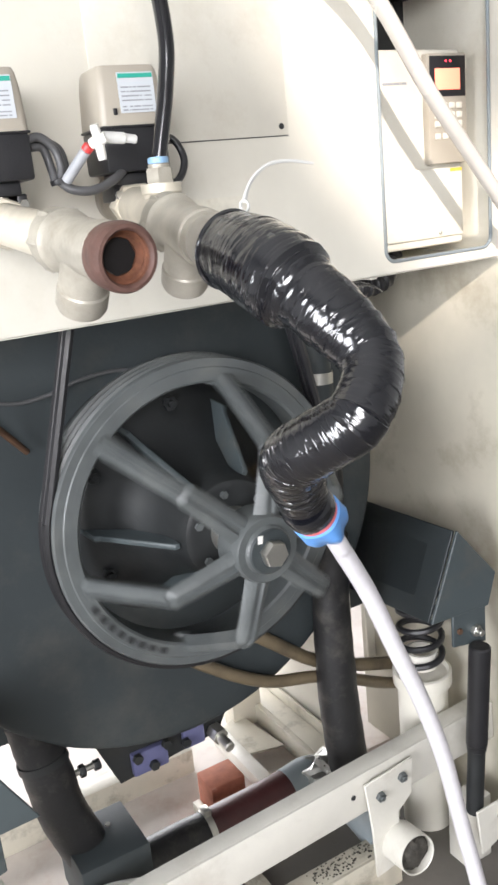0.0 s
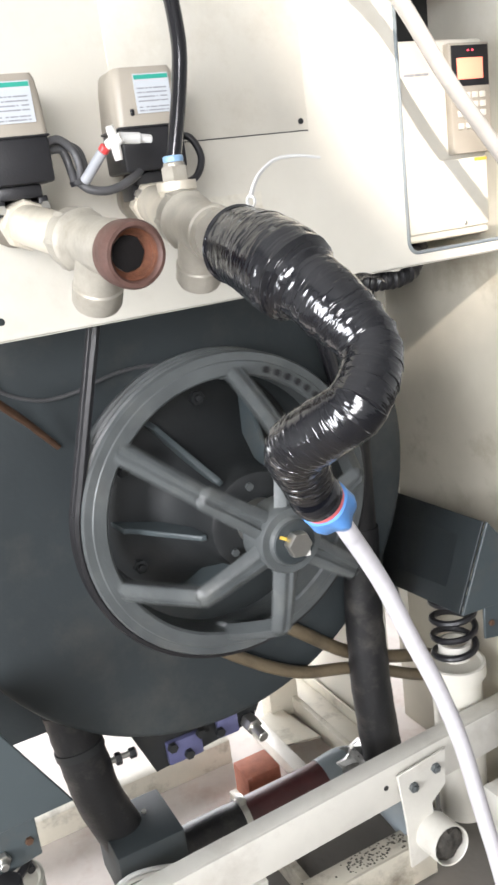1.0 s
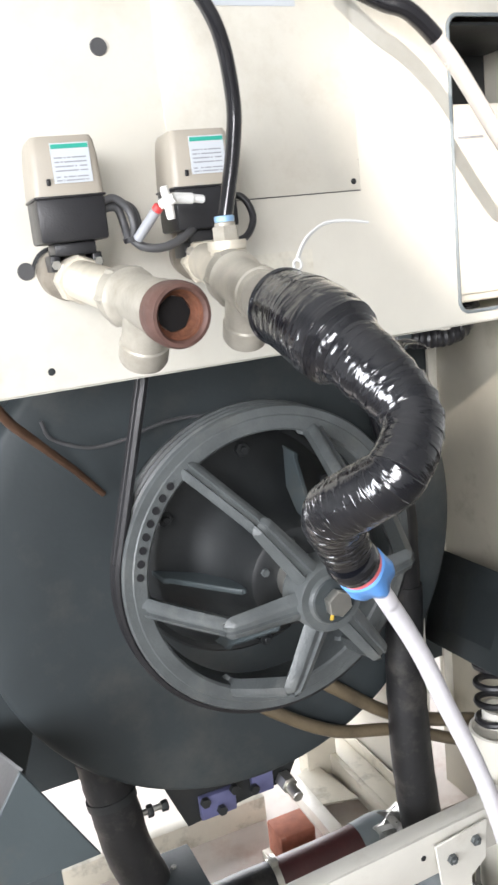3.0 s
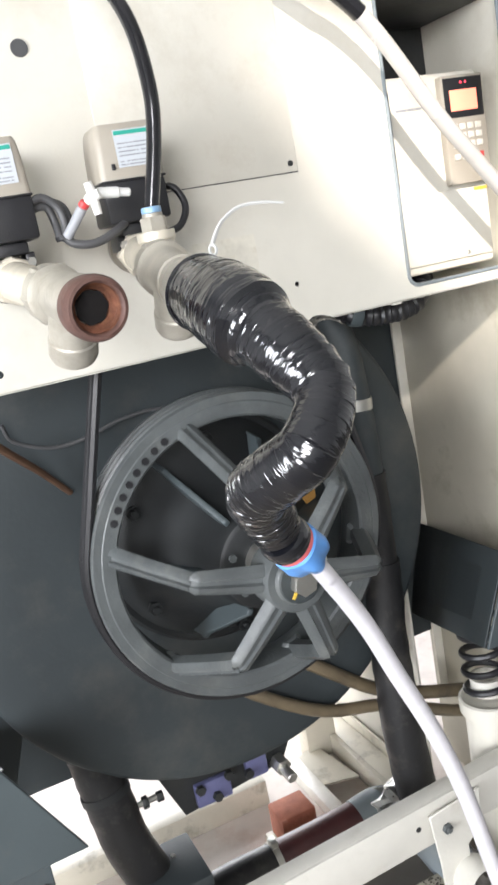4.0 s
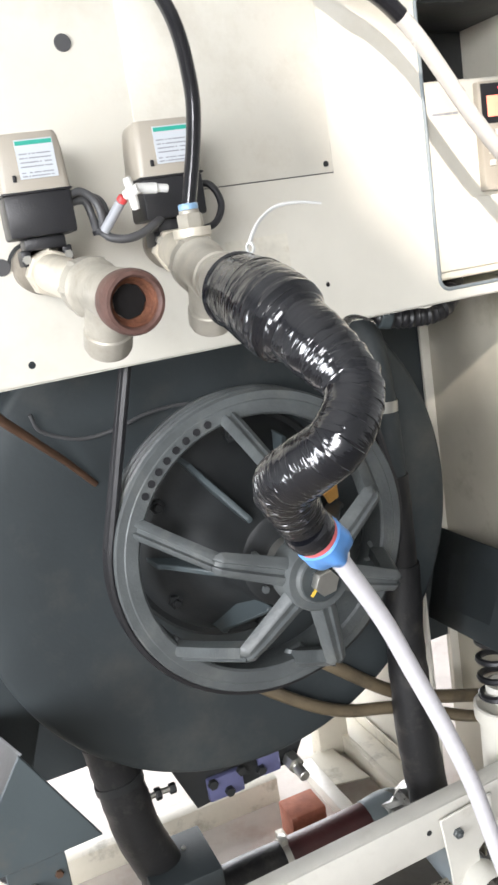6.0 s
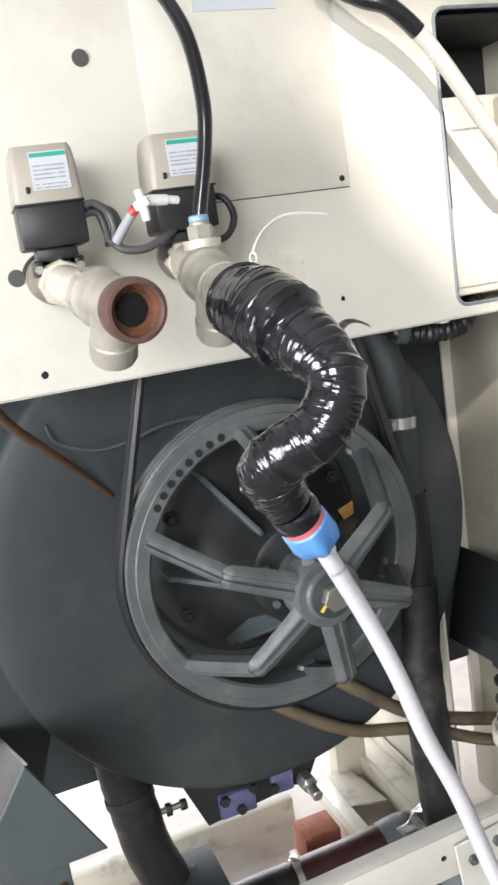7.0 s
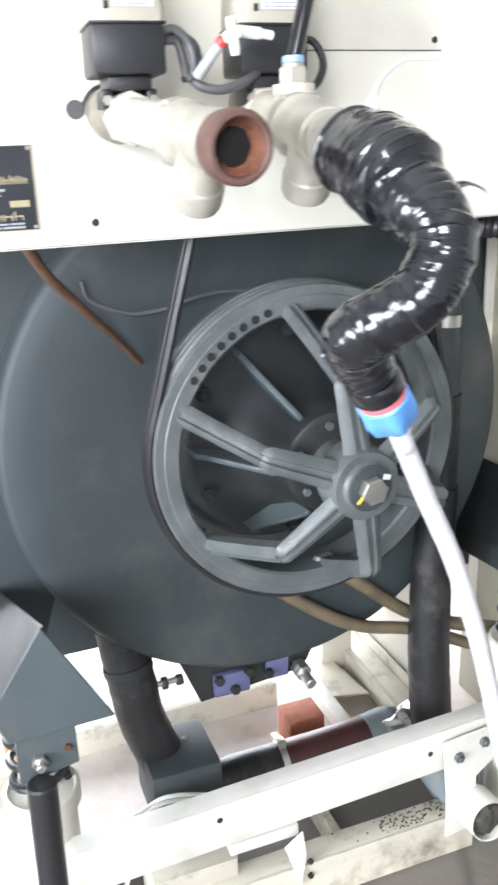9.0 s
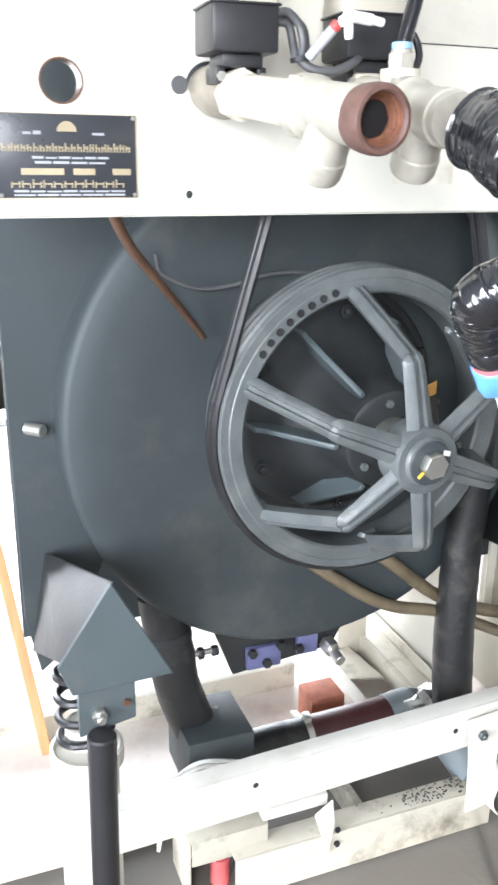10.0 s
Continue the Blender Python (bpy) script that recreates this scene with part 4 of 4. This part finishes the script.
# ---- valve assemblies on the panel ----
def strainer(a, b, label, with_tee):
    """Ball valve, nipple and Y strainer along the line a (panel) to b (mouth)."""
    a, b = Vector(a), Vector(b)
    ax, length = (b - a).normalized(), (b - a).length
    t = thing("y_strainer_pipe", label, "pipe", a, "inlet pipes")

    def p(d):
        return a + ax * d

    def add(name, bm, mat, lab="", parent=None):
        return part(name, at_base(bm, a), mat, parent or t, lab)

    add("ball_valve", lathe([(0, -0.01), (0.027, -0.01), (0.029, 0.002), (0.029, 0.02), (0.033, 0.026), (0.033, 0.06), (0.028, 0.07), (0.026, 0.10), (0, 0.10)], a, ax, 32), TARNISH, "tarnished ball valve body")
    add("escutcheon", lathe([(0.029, -0.004), (0.034, -0.003), (0.034, 0.001), (0.029, 0.002)], a - ax * 0.0035, ax, 32, closed=True), DARK)
    add("stem", rod(p(0.045) + Vector((0, 0, 0.02)), p(0.045) + Vector((0, -0.002, 0.075)), 0.013, 16), COPPER, "rusty valve stem")
    add("union_nut", lathe([(0, 0), (0.029, 0), (0.031, 0.003), (0.031, 0.021), (0.029, 0.024), (0, 0.024)], p(0.095), ax, 6 if with_tee else 8), PIPE_PALE)
    yb = length - (0.185 if with_tee else 0.165)
    add("nipple", rod(p(0.115), p(yb + 0.01), 0.0245, 28), PIPE_PALE, "pale grimy pipe nipple")
    body = add("strainer_body", lathe([(0, 0), (0.030, 0), (0.0325, 0.003), (0.0325, 0.028), (0.030, 0.031), (0.0275, 0.036), (0.0275, 0.10), (0.029, 0.112), (0.029, 0.13), (0.027, 0.132), (0.027, 0.15 if with_tee else 0.133), (0.0, 0.15 if with_tee else 0.133)], p(yb), ax, 32), BRASS, "grey cast strainer body")
    add("hex_end", hexnut(p(yb - 0.002), ax, 0.0345, 0.026), BRASS, parent=body)
    leg = (ax * -0.6 + Vector((0.0, 0, -1))).normalized()
    q = p(yb + 0.076)
    add("strainer_leg", lathe([(0, 0), (0.0245, 0), (0.0245, 0.046), (0.0262, 0.048), (0.0262, 0.066), (0.0235, 0.072), (0, 0.0745)], q, leg, 32), BRASS, "strainer leg with a screwed cap", parent=body)
    for ang in (0.6, 1.3):
        add("cast_letter_bar", box((-0.003, -0.001, -0.0012), (0.003, 0.001, 0.0012), 0.0004, m=Matrix.Translation(p(yb + 0.045) + Vector((-0.022, 0, 0.012 * ang - 0.01)))), BRASS, parent=body)
    return t, p, ax, length, a


P1A, P1B = (0.404, 1.22, 1.438), (0.422, 0.782, 1.390)
t1, p1, ax1, len1, org1 = strainer(P1A, P1B, "grimy inlet pipe with a Y strainer and a rusty open mouth", False)
MOUTH_DIR = (0.10, -1, -0.08)
mouth = part("mouth_ring", at_base(lathe([(0.0235, -0.006), (0.0242, -0.001), (0.0262, 0.001), (0.0295, 0.0005), (0.0315, -0.004), (0.0319, -0.012), (0.0312, -0.022), (0.030, -0.03), (0.0235, -0.03)], Vector(P1B), MOUTH_DIR, 48, closed=True), org1), RUST_RIM, t1, "thick brown rusted rim")
part("mouth_thread", at_base(lathe([(0.0242, -0.003), (0.0232, -0.006), (0.0235, -0.008), (0.0215, -0.010), (0.0222, -0.012), (0.0195, -0.0155), (0.0172, -0.017), (0.0165, -0.028)], Vector(P1B), MOUTH_DIR, 40), org1), RUST, t1, "orange rust inside the mouth")
# A near-black disc stands in for the darkness deep in the bore.
part("mouth_bore", at_base(lathe([(0.0178, -0.0182), (0.0, -0.0184)], Vector(P1B), MOUTH_DIR, 7), org1), BORE_DARK, t1, "black disc for the dark depth of the bore")
P2A, P2B = (0.596, 1.22, 1.446), (0.523, 0.790, 1.388)
t2, p2, ax2, len2, org2 = strainer(P2A, P2B, "tarnished inlet pipe with a Y strainer feeding the taped hose", True)
tee_at = Vector((0.568, 1.008, 1.408))
part("tee_branch", at_base(lathe([(0, 0), (0.0215, 0), (0.0215, 0.034), (0.0235, 0.036), (0.0235, 0.046), (0, 0.046)], tee_at, (0, 0, 1), 28), org2), PIPE_PALE, t2, "cream tee branch")
ftg = part("tube_fitting", at_base(hexnut(tee_at + Vector((0, 0, 0.045)), (0, 0, 1), 0.0165, 0.018, rod(tee_at + Vector((0, 0, 0.06)), tee_at + Vector((0, 0, 0.068)), 0.0125, 20)), org2), BRASS, t2, "brass push-in fitting")
part("release_ring", at_base(rod(tee_at + Vector((0, 0, 0.067)), tee_at + Vector((0, 0, 0.075)), 0.0122, 20), org2), material("pale_blue_plastic", (0.25, 0.42, 0.62), 0.35, vary=0.05), ftg, "pale blue release ring")
single("air_tube", tube(curve([tee_at + Vector((0, 0, 0.068)), (0.589, 1.008, 1.56), (0.596, 1.01, 1.62), (0.590, 1.025, 1.70), (0.565, 1.07, 1.78), (0.52, 1.12, 1.88)]), 0.0092, 16), GLOSS_TUBE, "glossy black tube rising from the tee", "tube")


def actuator(x, y, z0, turn, label):
    """Motor actuator: black base, grey hood with a shaped top, paper label."""
    base = Vector((x, y, z0))
    ob = thing("valve_actuator", label, "valve actuator", base, "valve actuators")
    ob.rotation_euler = (0, 0, radians(turn))
    w, d = 0.0415, 0.042
    part("lower_case", box((-w, -d, 0.0), (w, d, 0.053), 0.004, box((-w * 0.62, -d * 0.7, -0.016), (w * 0.62, d * 0.7, 0.0), 0.003)), PLASTIC_BLACK, ob, "black lower case")
    hood = bmesh.new()
    secs = [(0.053, 1.02, 1.02), (0.058, 1.03, 1.03), (0.10, 0.98, 0.98), (0.117, 0.93, 0.92), (0.123, 0.87, 0.84)]
    rings = []
    for z, a, b in secs:
        pts = rounded(0, 0, 2 * w * a, 2 * d * b, 0.008, 3)
        rings.append([hood.verts.new((px, py, z)) for px, py in pts])
    for ra, rb in zip(rings, rings[1:]):
        for k in range(len(ra)):
            hood.faces.new((ra[k], ra[(k + 1) % len(ra)], rb[(k + 1) % len(rb)], rb[k]))
    hood.faces.new(rings[0][::-1])
    hood.faces.new(rings[-1])
    hd = part("hood", hood, TAUPE, ob, "warm grey hood")
    part("hood_seam", box((-w * 1.04, -d * 1.035, 0.0515), (w * 1.04, d * 1.035, 0.0545), 0.001), PLASTIC_BLACK, ob)
    lb = part("label", box((-0.016, -0.0474, 0.066), (0.030, -0.0462, 0.112), 0, m=Matrix.Rotation(radians(-2.5), 4, "X")), LABEL, hd, "white paper label with a green heading", smooth=False)
    part("label_heading", box((-0.015, -0.0480, 0.1055), (0.029, -0.0468, 0.1105), 0, m=Matrix.Rotation(radians(-2.5), 4, "X")), GREEN, hd, smooth=False)
    for i, (z, n) in enumerate(((0.097, 4), (0.092, 3), (0.087, 4), (0.082, 2), (0.075, 5), (0.071, 4))):
        bars(hd, INK, -0.013, 0.027, z, -0.0476 + 0.0437 * z, 0.0016, n, i + 3)
    part("hood_clip", box((-w * 0.62, -d * 1.07, 0.066), (-w * 0.5, -d * 0.98, 0.074), 0.001), PLASTIC_BLACK, hd)
    for sx in (-1, 1):
        part("mount_leg", box((sx * 0.026 - 0.006, -0.024, -0.034), (sx * 0.026 + 0.006, 0.024, -0.014), 0.002), PLASTIC_BLACK, ob)
        part("mount_bolt", hexnut((sx * 0.026, -0.026, -0.026), (0, -1, 0), 0.006, 0.006), STEEL, ob)
    part("coupling", rod((0, 0, -0.045), (0, 0, -0.012), 0.013, 16), STEEL, ob)
    return ob


actuator(0.409, 1.133, 1.472, -3, "grey and black electric valve actuator on the inlet pipe")
actuator(0.584, 1.133, 1.472, -3, "grey and black electric valve actuator on the inlet pipe")

LOOM = (0.48, 1.10, 1.455)
loom = thing("valve_cable", "grey cables looped between the actuators and tied", "cable", LOOM)
for dx, dy, drop in ((0.0, 0.0, 0.0), (0.009, 0.012, 0.004), (-0.010, 0.008, 0.010)):
    part("cable_loop", at_base(tube(curve([(0.446, 1.10 + dy, 1.516 - drop), (0.462 + dx * 0.5, 1.10 + dy, 1.519 - drop), (0.478 + dx, 1.10 + dy, 1.506), (0.483 + dx, 1.098 + dy, 1.486), (0.479 + dx * 0.6, 1.095, 1.466)], 10), 0.0052, 10), LOOM), GREYWIRE, loom)
part("lower_cable", at_base(tube(curve([(0.478, 1.095, 1.468), (0.487, 1.085, 1.458), (0.505, 1.08, 1.454), (0.524, 1.08, 1.457), (0.545, 1.085, 1.466), (0.562, 1.10, 1.474)], 10), 0.0055, 10), LOOM), GREYWIRE, loom)
part("side_loop", at_base(tube(curve([(0.620, 1.12, 1.512), (0.640, 1.11, 1.508), (0.648, 1.10, 1.482), (0.632, 1.09, 1.458), (0.600, 1.08, 1.450)], 10), 0.0048, 10), LOOM), PLASTIC_BLACK, loom, "black cable loop")
part("cable_tie", at_base(lathe([(0.009, -0.003), (0.0135, -0.003), (0.0135, 0.003), (0.009, 0.003)], (0.480, 1.096, 1.470), (0.3, 0, -0.9), 16, closed=True), LOOM), PLASTIC_BLACK, loom)
COCK = (0.508, 1.03, 1.505)
cock = thing("petcock", "small grey cock with a white wing handle and red ring", "cock", COCK)
part("grey_stem", at_base(rod((0.474, 1.062, 1.466), (0.495, 1.040, 1.497), 0.0062, 16), COCK), INK, cock)
part("red_ring", at_base(rod((0.4945, 1.0405, 1.4963), (0.499, 1.036, 1.5025), 0.0064, 16), COCK), RED, cock, "red ring")
wing = None
for a, b, r in (((0.507, 1.028, 1.507), (0.503, 1.026, 1.523), 0.0056), ((0.507, 1.028, 1.507), (0.509, 1.028, 1.485), 0.0056), ((0.500, 1.035, 1.503), (0.514, 1.022, 1.509), 0.0068)):
    a, b = Vector(a), Vector(b)
    wing = tube([a.lerp(b, k / 6) for k in range(7)], lambda f, r=r: r * (0.7 + 0.3 * math.sin(math.pi * (0.15 + 0.7 * f))), 14, wing)
part("wing_handle", at_base(wing, COCK), WHITE_PLASTIC, cock, "white wing handle")
part("outlet_barb", at_base(rod((0.528, 1.03, 1.509), (0.554, 1.03, 1.505), 0.0050, 14, rod((0.512, 1.03, 1.5095), (0.540, 1.03, 1.507), 0.0066, 14)), COCK), SILVER_INK, cock, "translucent outlet")

# ---- tube hanging in front of the inverter ----
ht = thing("hanging_tube", "tube coloured pale where sunlit and black above, sagging across the inverter recess", "tube", (1.02, 1.15, 1.3))
HANG = curve([(0.86, 1.19, 1.80), (0.915, 1.165, 1.765), (0.955, 1.15, 1.745), (1.02, 1.15, 1.683), (1.108, 1.15, 1.563), (1.18, 1.15, 1.478), (1.262, 1.15, 1.384), (1.34, 1.16, 1.30), (1.42, 1.20, 1.18), (1.46, 1.25, 0.9)])
# Sunlight is put into the colours: pale length in the sun, black end outside it.
part("sunlit_length", at_base(tube(HANG[20:], 0.0125, 16), (1.02, 1.15, 1.3)), TUBE_SUNLIT, ht)
part("unlit_end", at_base(tube(HANG[:22], 0.0133, 16), (1.02, 1.15, 1.3)), GLOSS_TUBE, ht, "glossy black upper end, out of the sun")
single("panel_notice", box((0.672, PANEL_Y - 0.0042, 1.772), (0.80, PANEL_Y - 0.003, 1.85), 0), LABEL, "pale blue-white notice stuck on the cover", "notice")

# ---- taped hose, coupling and milky hose ----
PATH_A = [(0.526, 0.776, 1.383), (0.527, 0.757, 1.379), (0.528, 0.735, 1.373), (0.530, 0.702, 1.360), (0.540, 0.656, 1.334), (0.549, 0.613, 1.296), (0.518, 0.592, 1.261), (0.500, 0.619, 1.238), (0.490, 0.650, 1.216), (0.508, 0.671, 1.179)]
PATH_M = [(0.527, 0.776, 1.382), (0.530, 0.764, 1.378), (0.535, 0.749, 1.373), (0.542, 0.727, 1.360), (0.553, 0.693, 1.339), (0.557, 0.656, 1.309), (0.536, 0.651, 1.274), (0.511, 0.669, 1.254), (0.495, 0.690, 1.235), (0.510, 0.703, 1.203)]
PATH_B = [(0.526, 0.776, 1.382), (0.529, 0.764, 1.379), (0.532, 0.750, 1.374), (0.537, 0.729, 1.362), (0.543, 0.696, 1.342), (0.543, 0.661, 1.315), (0.523, 0.656, 1.279), (0.500, 0.673, 1.257), (0.483, 0.693, 1.239), (0.500, 0.707, 1.208)]
RAD = [0.0365, 0.0385, 0.0405, 0.0412, 0.0315, 0.0252, 0.0258, 0.0272, 0.0278, 0.0240]
PIECES = 40


def spread(points, n):
    """n + 1 places along the line through the points with their turning frames; each stretch between points gets the same share."""
    dense = curve(points, 24)
    fr = frames(dense)
    out = []
    for k in range(n + 1):
        i = round(k / n * (len(dense) - 1))
        s, u, t = fr[i]
        out.append((dense[i], Matrix((s, u, t)).transposed()))
    return out


hose = thing("taped_hose", "thick hose wound with glossy black tape hanging from the strainer", "hose", PATH_A[0])
ends_a, ends_m, ends_b = spread(PATH_A, PIECES), spread(PATH_M, PIECES), spread(PATH_B, PIECES)
slack = random.Random(3)
hose_rows = []
SHOULDER = 3.1  # the wide sleeve ends here and the hose proper comes out of it
rad_line = []
for k in range(24 * (len(RAD) - 1) + 1):
    q = k / 24
    lo = min(int(q), len(RAD) - 2)
    r = RAD[lo] + (RAD[lo + 1] - RAD[lo]) * (q - lo)
    if 3 <= q < 4:
        w = min(max((q - SHOULDER) / 0.5, 0), 1)
        r = 0.0412 + (0.0315 - 0.0412) * w * w * (3 - 2 * w)
    rad_line.append(r)
HOSE_REST, HOSE_SLACK, HOSE_SHORT = 5.75, 6.75, 7.9


def ring_piece(r0, r1, r2, h, seed):
    prof = [(r0 - 0.004, -h), (r0, -h * 0.72), (r1 * 1.008, -h * 0.3), (r1 * 1.008, h * 0.3), (r2, h * 0.72), (r2 - 0.004, h)]
    bm = lathe(prof, (0, 0, 0), (0, 0, 1), 40)
    for v in bm.verts:
        q = Vector((v.co.x * 60, v.co.y * 60, v.co.z * 110 + seed * 7.3))
        v.co.xy *= 1 + 0.030 * noise.noise(q) + 0.010 * noise.noise(q * 2.7)
    return bm


for k in range(PIECES + 1):
    i = round(k / PIECES * (len(rad_line) - 1))
    j, g = max(i - 8, 0), min(i + 8, len(rad_line) - 1)
    (pa, ra), (pm, rm), (pb, rb) = ends_a[k], ends_m[k], ends_b[k]
    lean = Matrix.Rotation(radians(slack.uniform(6, 14) * (1 if k % 2 else -1)), 4, Vector((slack.uniform(-1, 1), slack.uniform(-1, 1), 0)).normalized())
    gap = max((ends_a[min(k + 1, PIECES)][0] - pa).length, (pa - ends_a[max(k - 1, 0)][0]).length)
    ob = part("tape_turn", ring_piece(rad_line[j], rad_line[i], rad_line[g], gap * 0.95 + 0.003, k), TAPE, hose)
    o = Vector(PATH_A[0])
    ma = Matrix.Translation(pa - o) @ ra.to_4x4()
    mm = Matrix.Translation(pm - o) @ rm.to_4x4() @ lean
    mb = Matrix.Translation(pb - o) @ rb.to_4x4() @ lean
    hose_rows.append((ob, ma, mm, mb))
lip = part("tape_lip", lathe([(0.026, -0.011), (0.0368, -0.011), (0.0385, -0.0085), (0.0368, -0.005), (0.026, -0.005)], (0, 0, 0), (0, 0, 1), 40, closed=True), TAPE, hose, "rolled tape edge")
hose_rows.append((lip, hose_rows[0][1], hose_rows[0][2], hose_rows[0][3]))
flap = bmesh.new()
rows_f = []
for k in range(9):
    f = k / 8
    c = Vector((0.028 + 0.04 * f, 0.012 * math.sin(f * 3), -0.008 + 0.018 * math.sin(f * 2.5)))
    rows_f.append([flap.verts.new(c + Vector((0, w * (0.009 - 0.006 * f), 0.002 * w))) for w in (-1, 0, 1)])
for a, b in zip(rows_f, rows_f[1:]):
    for q in range(2):
        flap.faces.new((a[q], a[q + 1], b[q + 1], b[q]))
bmesh.ops.solidify(flap, geom=flap.faces[:], thickness=0.0008)
flap_at = [Matrix.Translation(m.translation) for m in hose_rows[17][1:]]
flap_ob = part("loose_tape_end", flap, TAPE, hose, "loose tape end sticking out")
hose_rows.append((flap_ob, *flap_at))

TIE = [(0.546, 0.785, 1.427), (0.554, 0.790, 1.438), (0.566, 0.795, 1.449), (0.587, 0.800, 1.459), (0.612, 0.800, 1.460), (0.638, 0.800, 1.456)]
tie = single("wire_tie", tube(curve(TIE), lambda f: 0.0018 - 0.001 * f, 8, lathe([(0.0042, -0.001), (0.0062, -0.001), (0.0062, 0.001), (0.0042, 0.001)], Vector(TIE[0]) - Vector((0, 0, 0.004)), (1, 0.3, 0), 16, closed=True), squash=1.6), SILVER_INK, "translucent plastic tie standing off the hose", "cable tie")

CAP_A, CAP_M, CAP_B = Vector((0.535, 0.686, 1.142)), Vector((0.535, 0.713, 1.164)), Vector((0.526, 0.718, 1.170))
CAPDIR_A, CAPDIR_M, CAPDIR_B = Vector((0.63, 0.345, -0.69)).normalized(), Vector((0.52, 0.22, -0.825)).normalized(), Vector((0.52, 0.22, -0.825)).normalized()
cap = thing("hose_coupling", "blue ribbed plastic coupling with a red ring", "coupling", CAP_A)
capb = bmesh.new()
rr = []
for h, r, lob in ((-0.010, 0.0232, 0.0), (-0.008, 0.0248, 0.1), (0.004, 0.0242, 0.5), (0.010, 0.0236, 1.0), (0.023, 0.0205, 1.0), (0.028, 0.015, 0.4), (0.030, 0.0105, 0.0)):
    rr.append([capb.verts.new(((r * (1 + 0.12 * lob * math.cos(5 * a))) * math.cos(a), (r * (1 + 0.12 * lob * math.cos(5 * a))) * math.sin(a), h)) for a in (2 * math.pi * k / 48 for k in range(48))])
for a, b in zip(rr, rr[1:]):
    for k in range(48):
        capb.faces.new((a[k], a[(k + 1) % 48], b[(k + 1) % 48], b[k]))
capb.faces.new(rr[0][::-1])
capb.faces.new(rr[-1])
part("blue_nut", capb, BLUE, cap, "blue ribbed nut")
part("red_ring", lathe([(0.016, -0.015), (0.0222, -0.015), (0.0228, -0.013), (0.0228, -0.010), (0.016, -0.0095)], (0, 0, 0), (0, 0, 1), 36, closed=True), PINK, cap, "pinkish red sealing ring")
part("tape_collar", lathe([(0.0, -0.034), (0.022, -0.034), (0.0245, -0.03), (0.0245, -0.018), (0.022, -0.0145), (0.0, -0.0145)], (0, 0, 0), (0, 0, 1), 36), TAPE, cap)


def stand(p, d):
    return Matrix.Translation(p) @ d.to_track_quat("Z", "Y").to_matrix().to_4x4()


END_A, END_M, END_B = CAP_A + CAPDIR_A * 0.024, CAP_M + CAPDIR_M * 0.024, CAP_B + CAPDIR_B * 0.024
TAIL = [(0.735, 0.66, 0.48), (0.73, 0.58, 0.28), (0.70, 0.50, 0.10), (0.67, 0.42, FLOOR + 0.012)]
MILK_A = [END_A, (0.601, 0.705, 1.036), (0.631, 0.705, 0.963), (0.664, 0.703, 0.882), (0.690, 0.70, 0.799), (0.713, 0.70, 0.700), (0.728, 0.69, 0.610)] + TAIL
MILK_M = [END_M, (0.592, 0.728, 1.050), (0.619, 0.725, 0.977), (0.645, 0.725, 0.894), (0.676, 0.725, 0.815), (0.702, 0.72, 0.725), (0.725, 0.69, 0.615)] + TAIL
MILK_B = [END_B, (0.578, 0.728, 1.066), (0.612, 0.725, 0.990), (0.641, 0.725, 0.908), (0.663, 0.725, 0.833), (0.690, 0.72, 0.722), (0.715, 0.69, 0.615)] + TAIL
LENGTHS = 60
milky = thing("milky_hose", "milky white translucent hose running down to the floor", "hose", (0, 0, 0))
milk_rows = []
lines = [spread(p, LENGTHS) for p in (MILK_A, MILK_M, MILK_B)]
for k in range(LENGTHS):
    spans = []
    for line in lines:
        (p, _), (q, _) = line[k], line[k + 1]
        spans.append((p.lerp(q, 0.5), q - p))
    reach = max(d.length for _, d in spans) / 2 + 0.0015
    ob = part("hose_length", lathe([(0.0098, -reach), (0.0098, reach)], (0, 0, 0), (0, 0, 1), 20), WHITE_HOSE, milky)
    milk_rows.append((ob, *[stand(p, d) for p, d in spans]))
barb = part("hose_barb", rod((0, 0, -0.004), (0, 0, 0.016), 0.0108, 20), SILVER_INK, milky, "clear sleeve")
milk_rows.append((barb, stand(END_A, CAPDIR_A), stand(END_M, CAPDIR_M), stand(END_B, CAPDIR_B)))

TURNS = [(0.0, -134.6), (0.1, -113.5), (0.2, -92.5), (0.3, -72.0), (0.4, -50.2), (0.5, -29.5), (0.6, -11.0), (0.7, 5.5), (0.8, 20.5), (0.9, 36.0), (1.0, 51.8), (1.1, 65.5), (1.2, 78.5), (1.3, 91.0),
         (1.4, 101.5), (1.5, 111.5), (1.6, 121.5), (1.8, 137.5), (2.0, 147.5), (2.2, 154.8), (2.4, 159.3), (2.55, 160.0), (2.7, 159.0), (3.2, 153.0), (3.8, 142.5), (4.0, 136.5), (4.2, 131.2), (4.4, 129.0), (4.6, 128.4), (10.0, 128.4)]


def motions():
    walk(pulley, [(t, pose(WX, WY, WZ, 0, -a, 0)) for t, a in TURNS])
    caps = (cap, stand(CAP_A, CAPDIR_A), stand(CAP_M, CAPDIR_M), stand(CAP_B, CAPDIR_B))
    for ob, ma, mm, mb in hose_rows + milk_rows + [caps]:
        walk(ob, [(0.0, ma), (HOSE_REST, ma), (HOSE_SLACK, mm), (7.1, mm), (HOSE_SHORT, mb), (10.0, mb)])


motions()
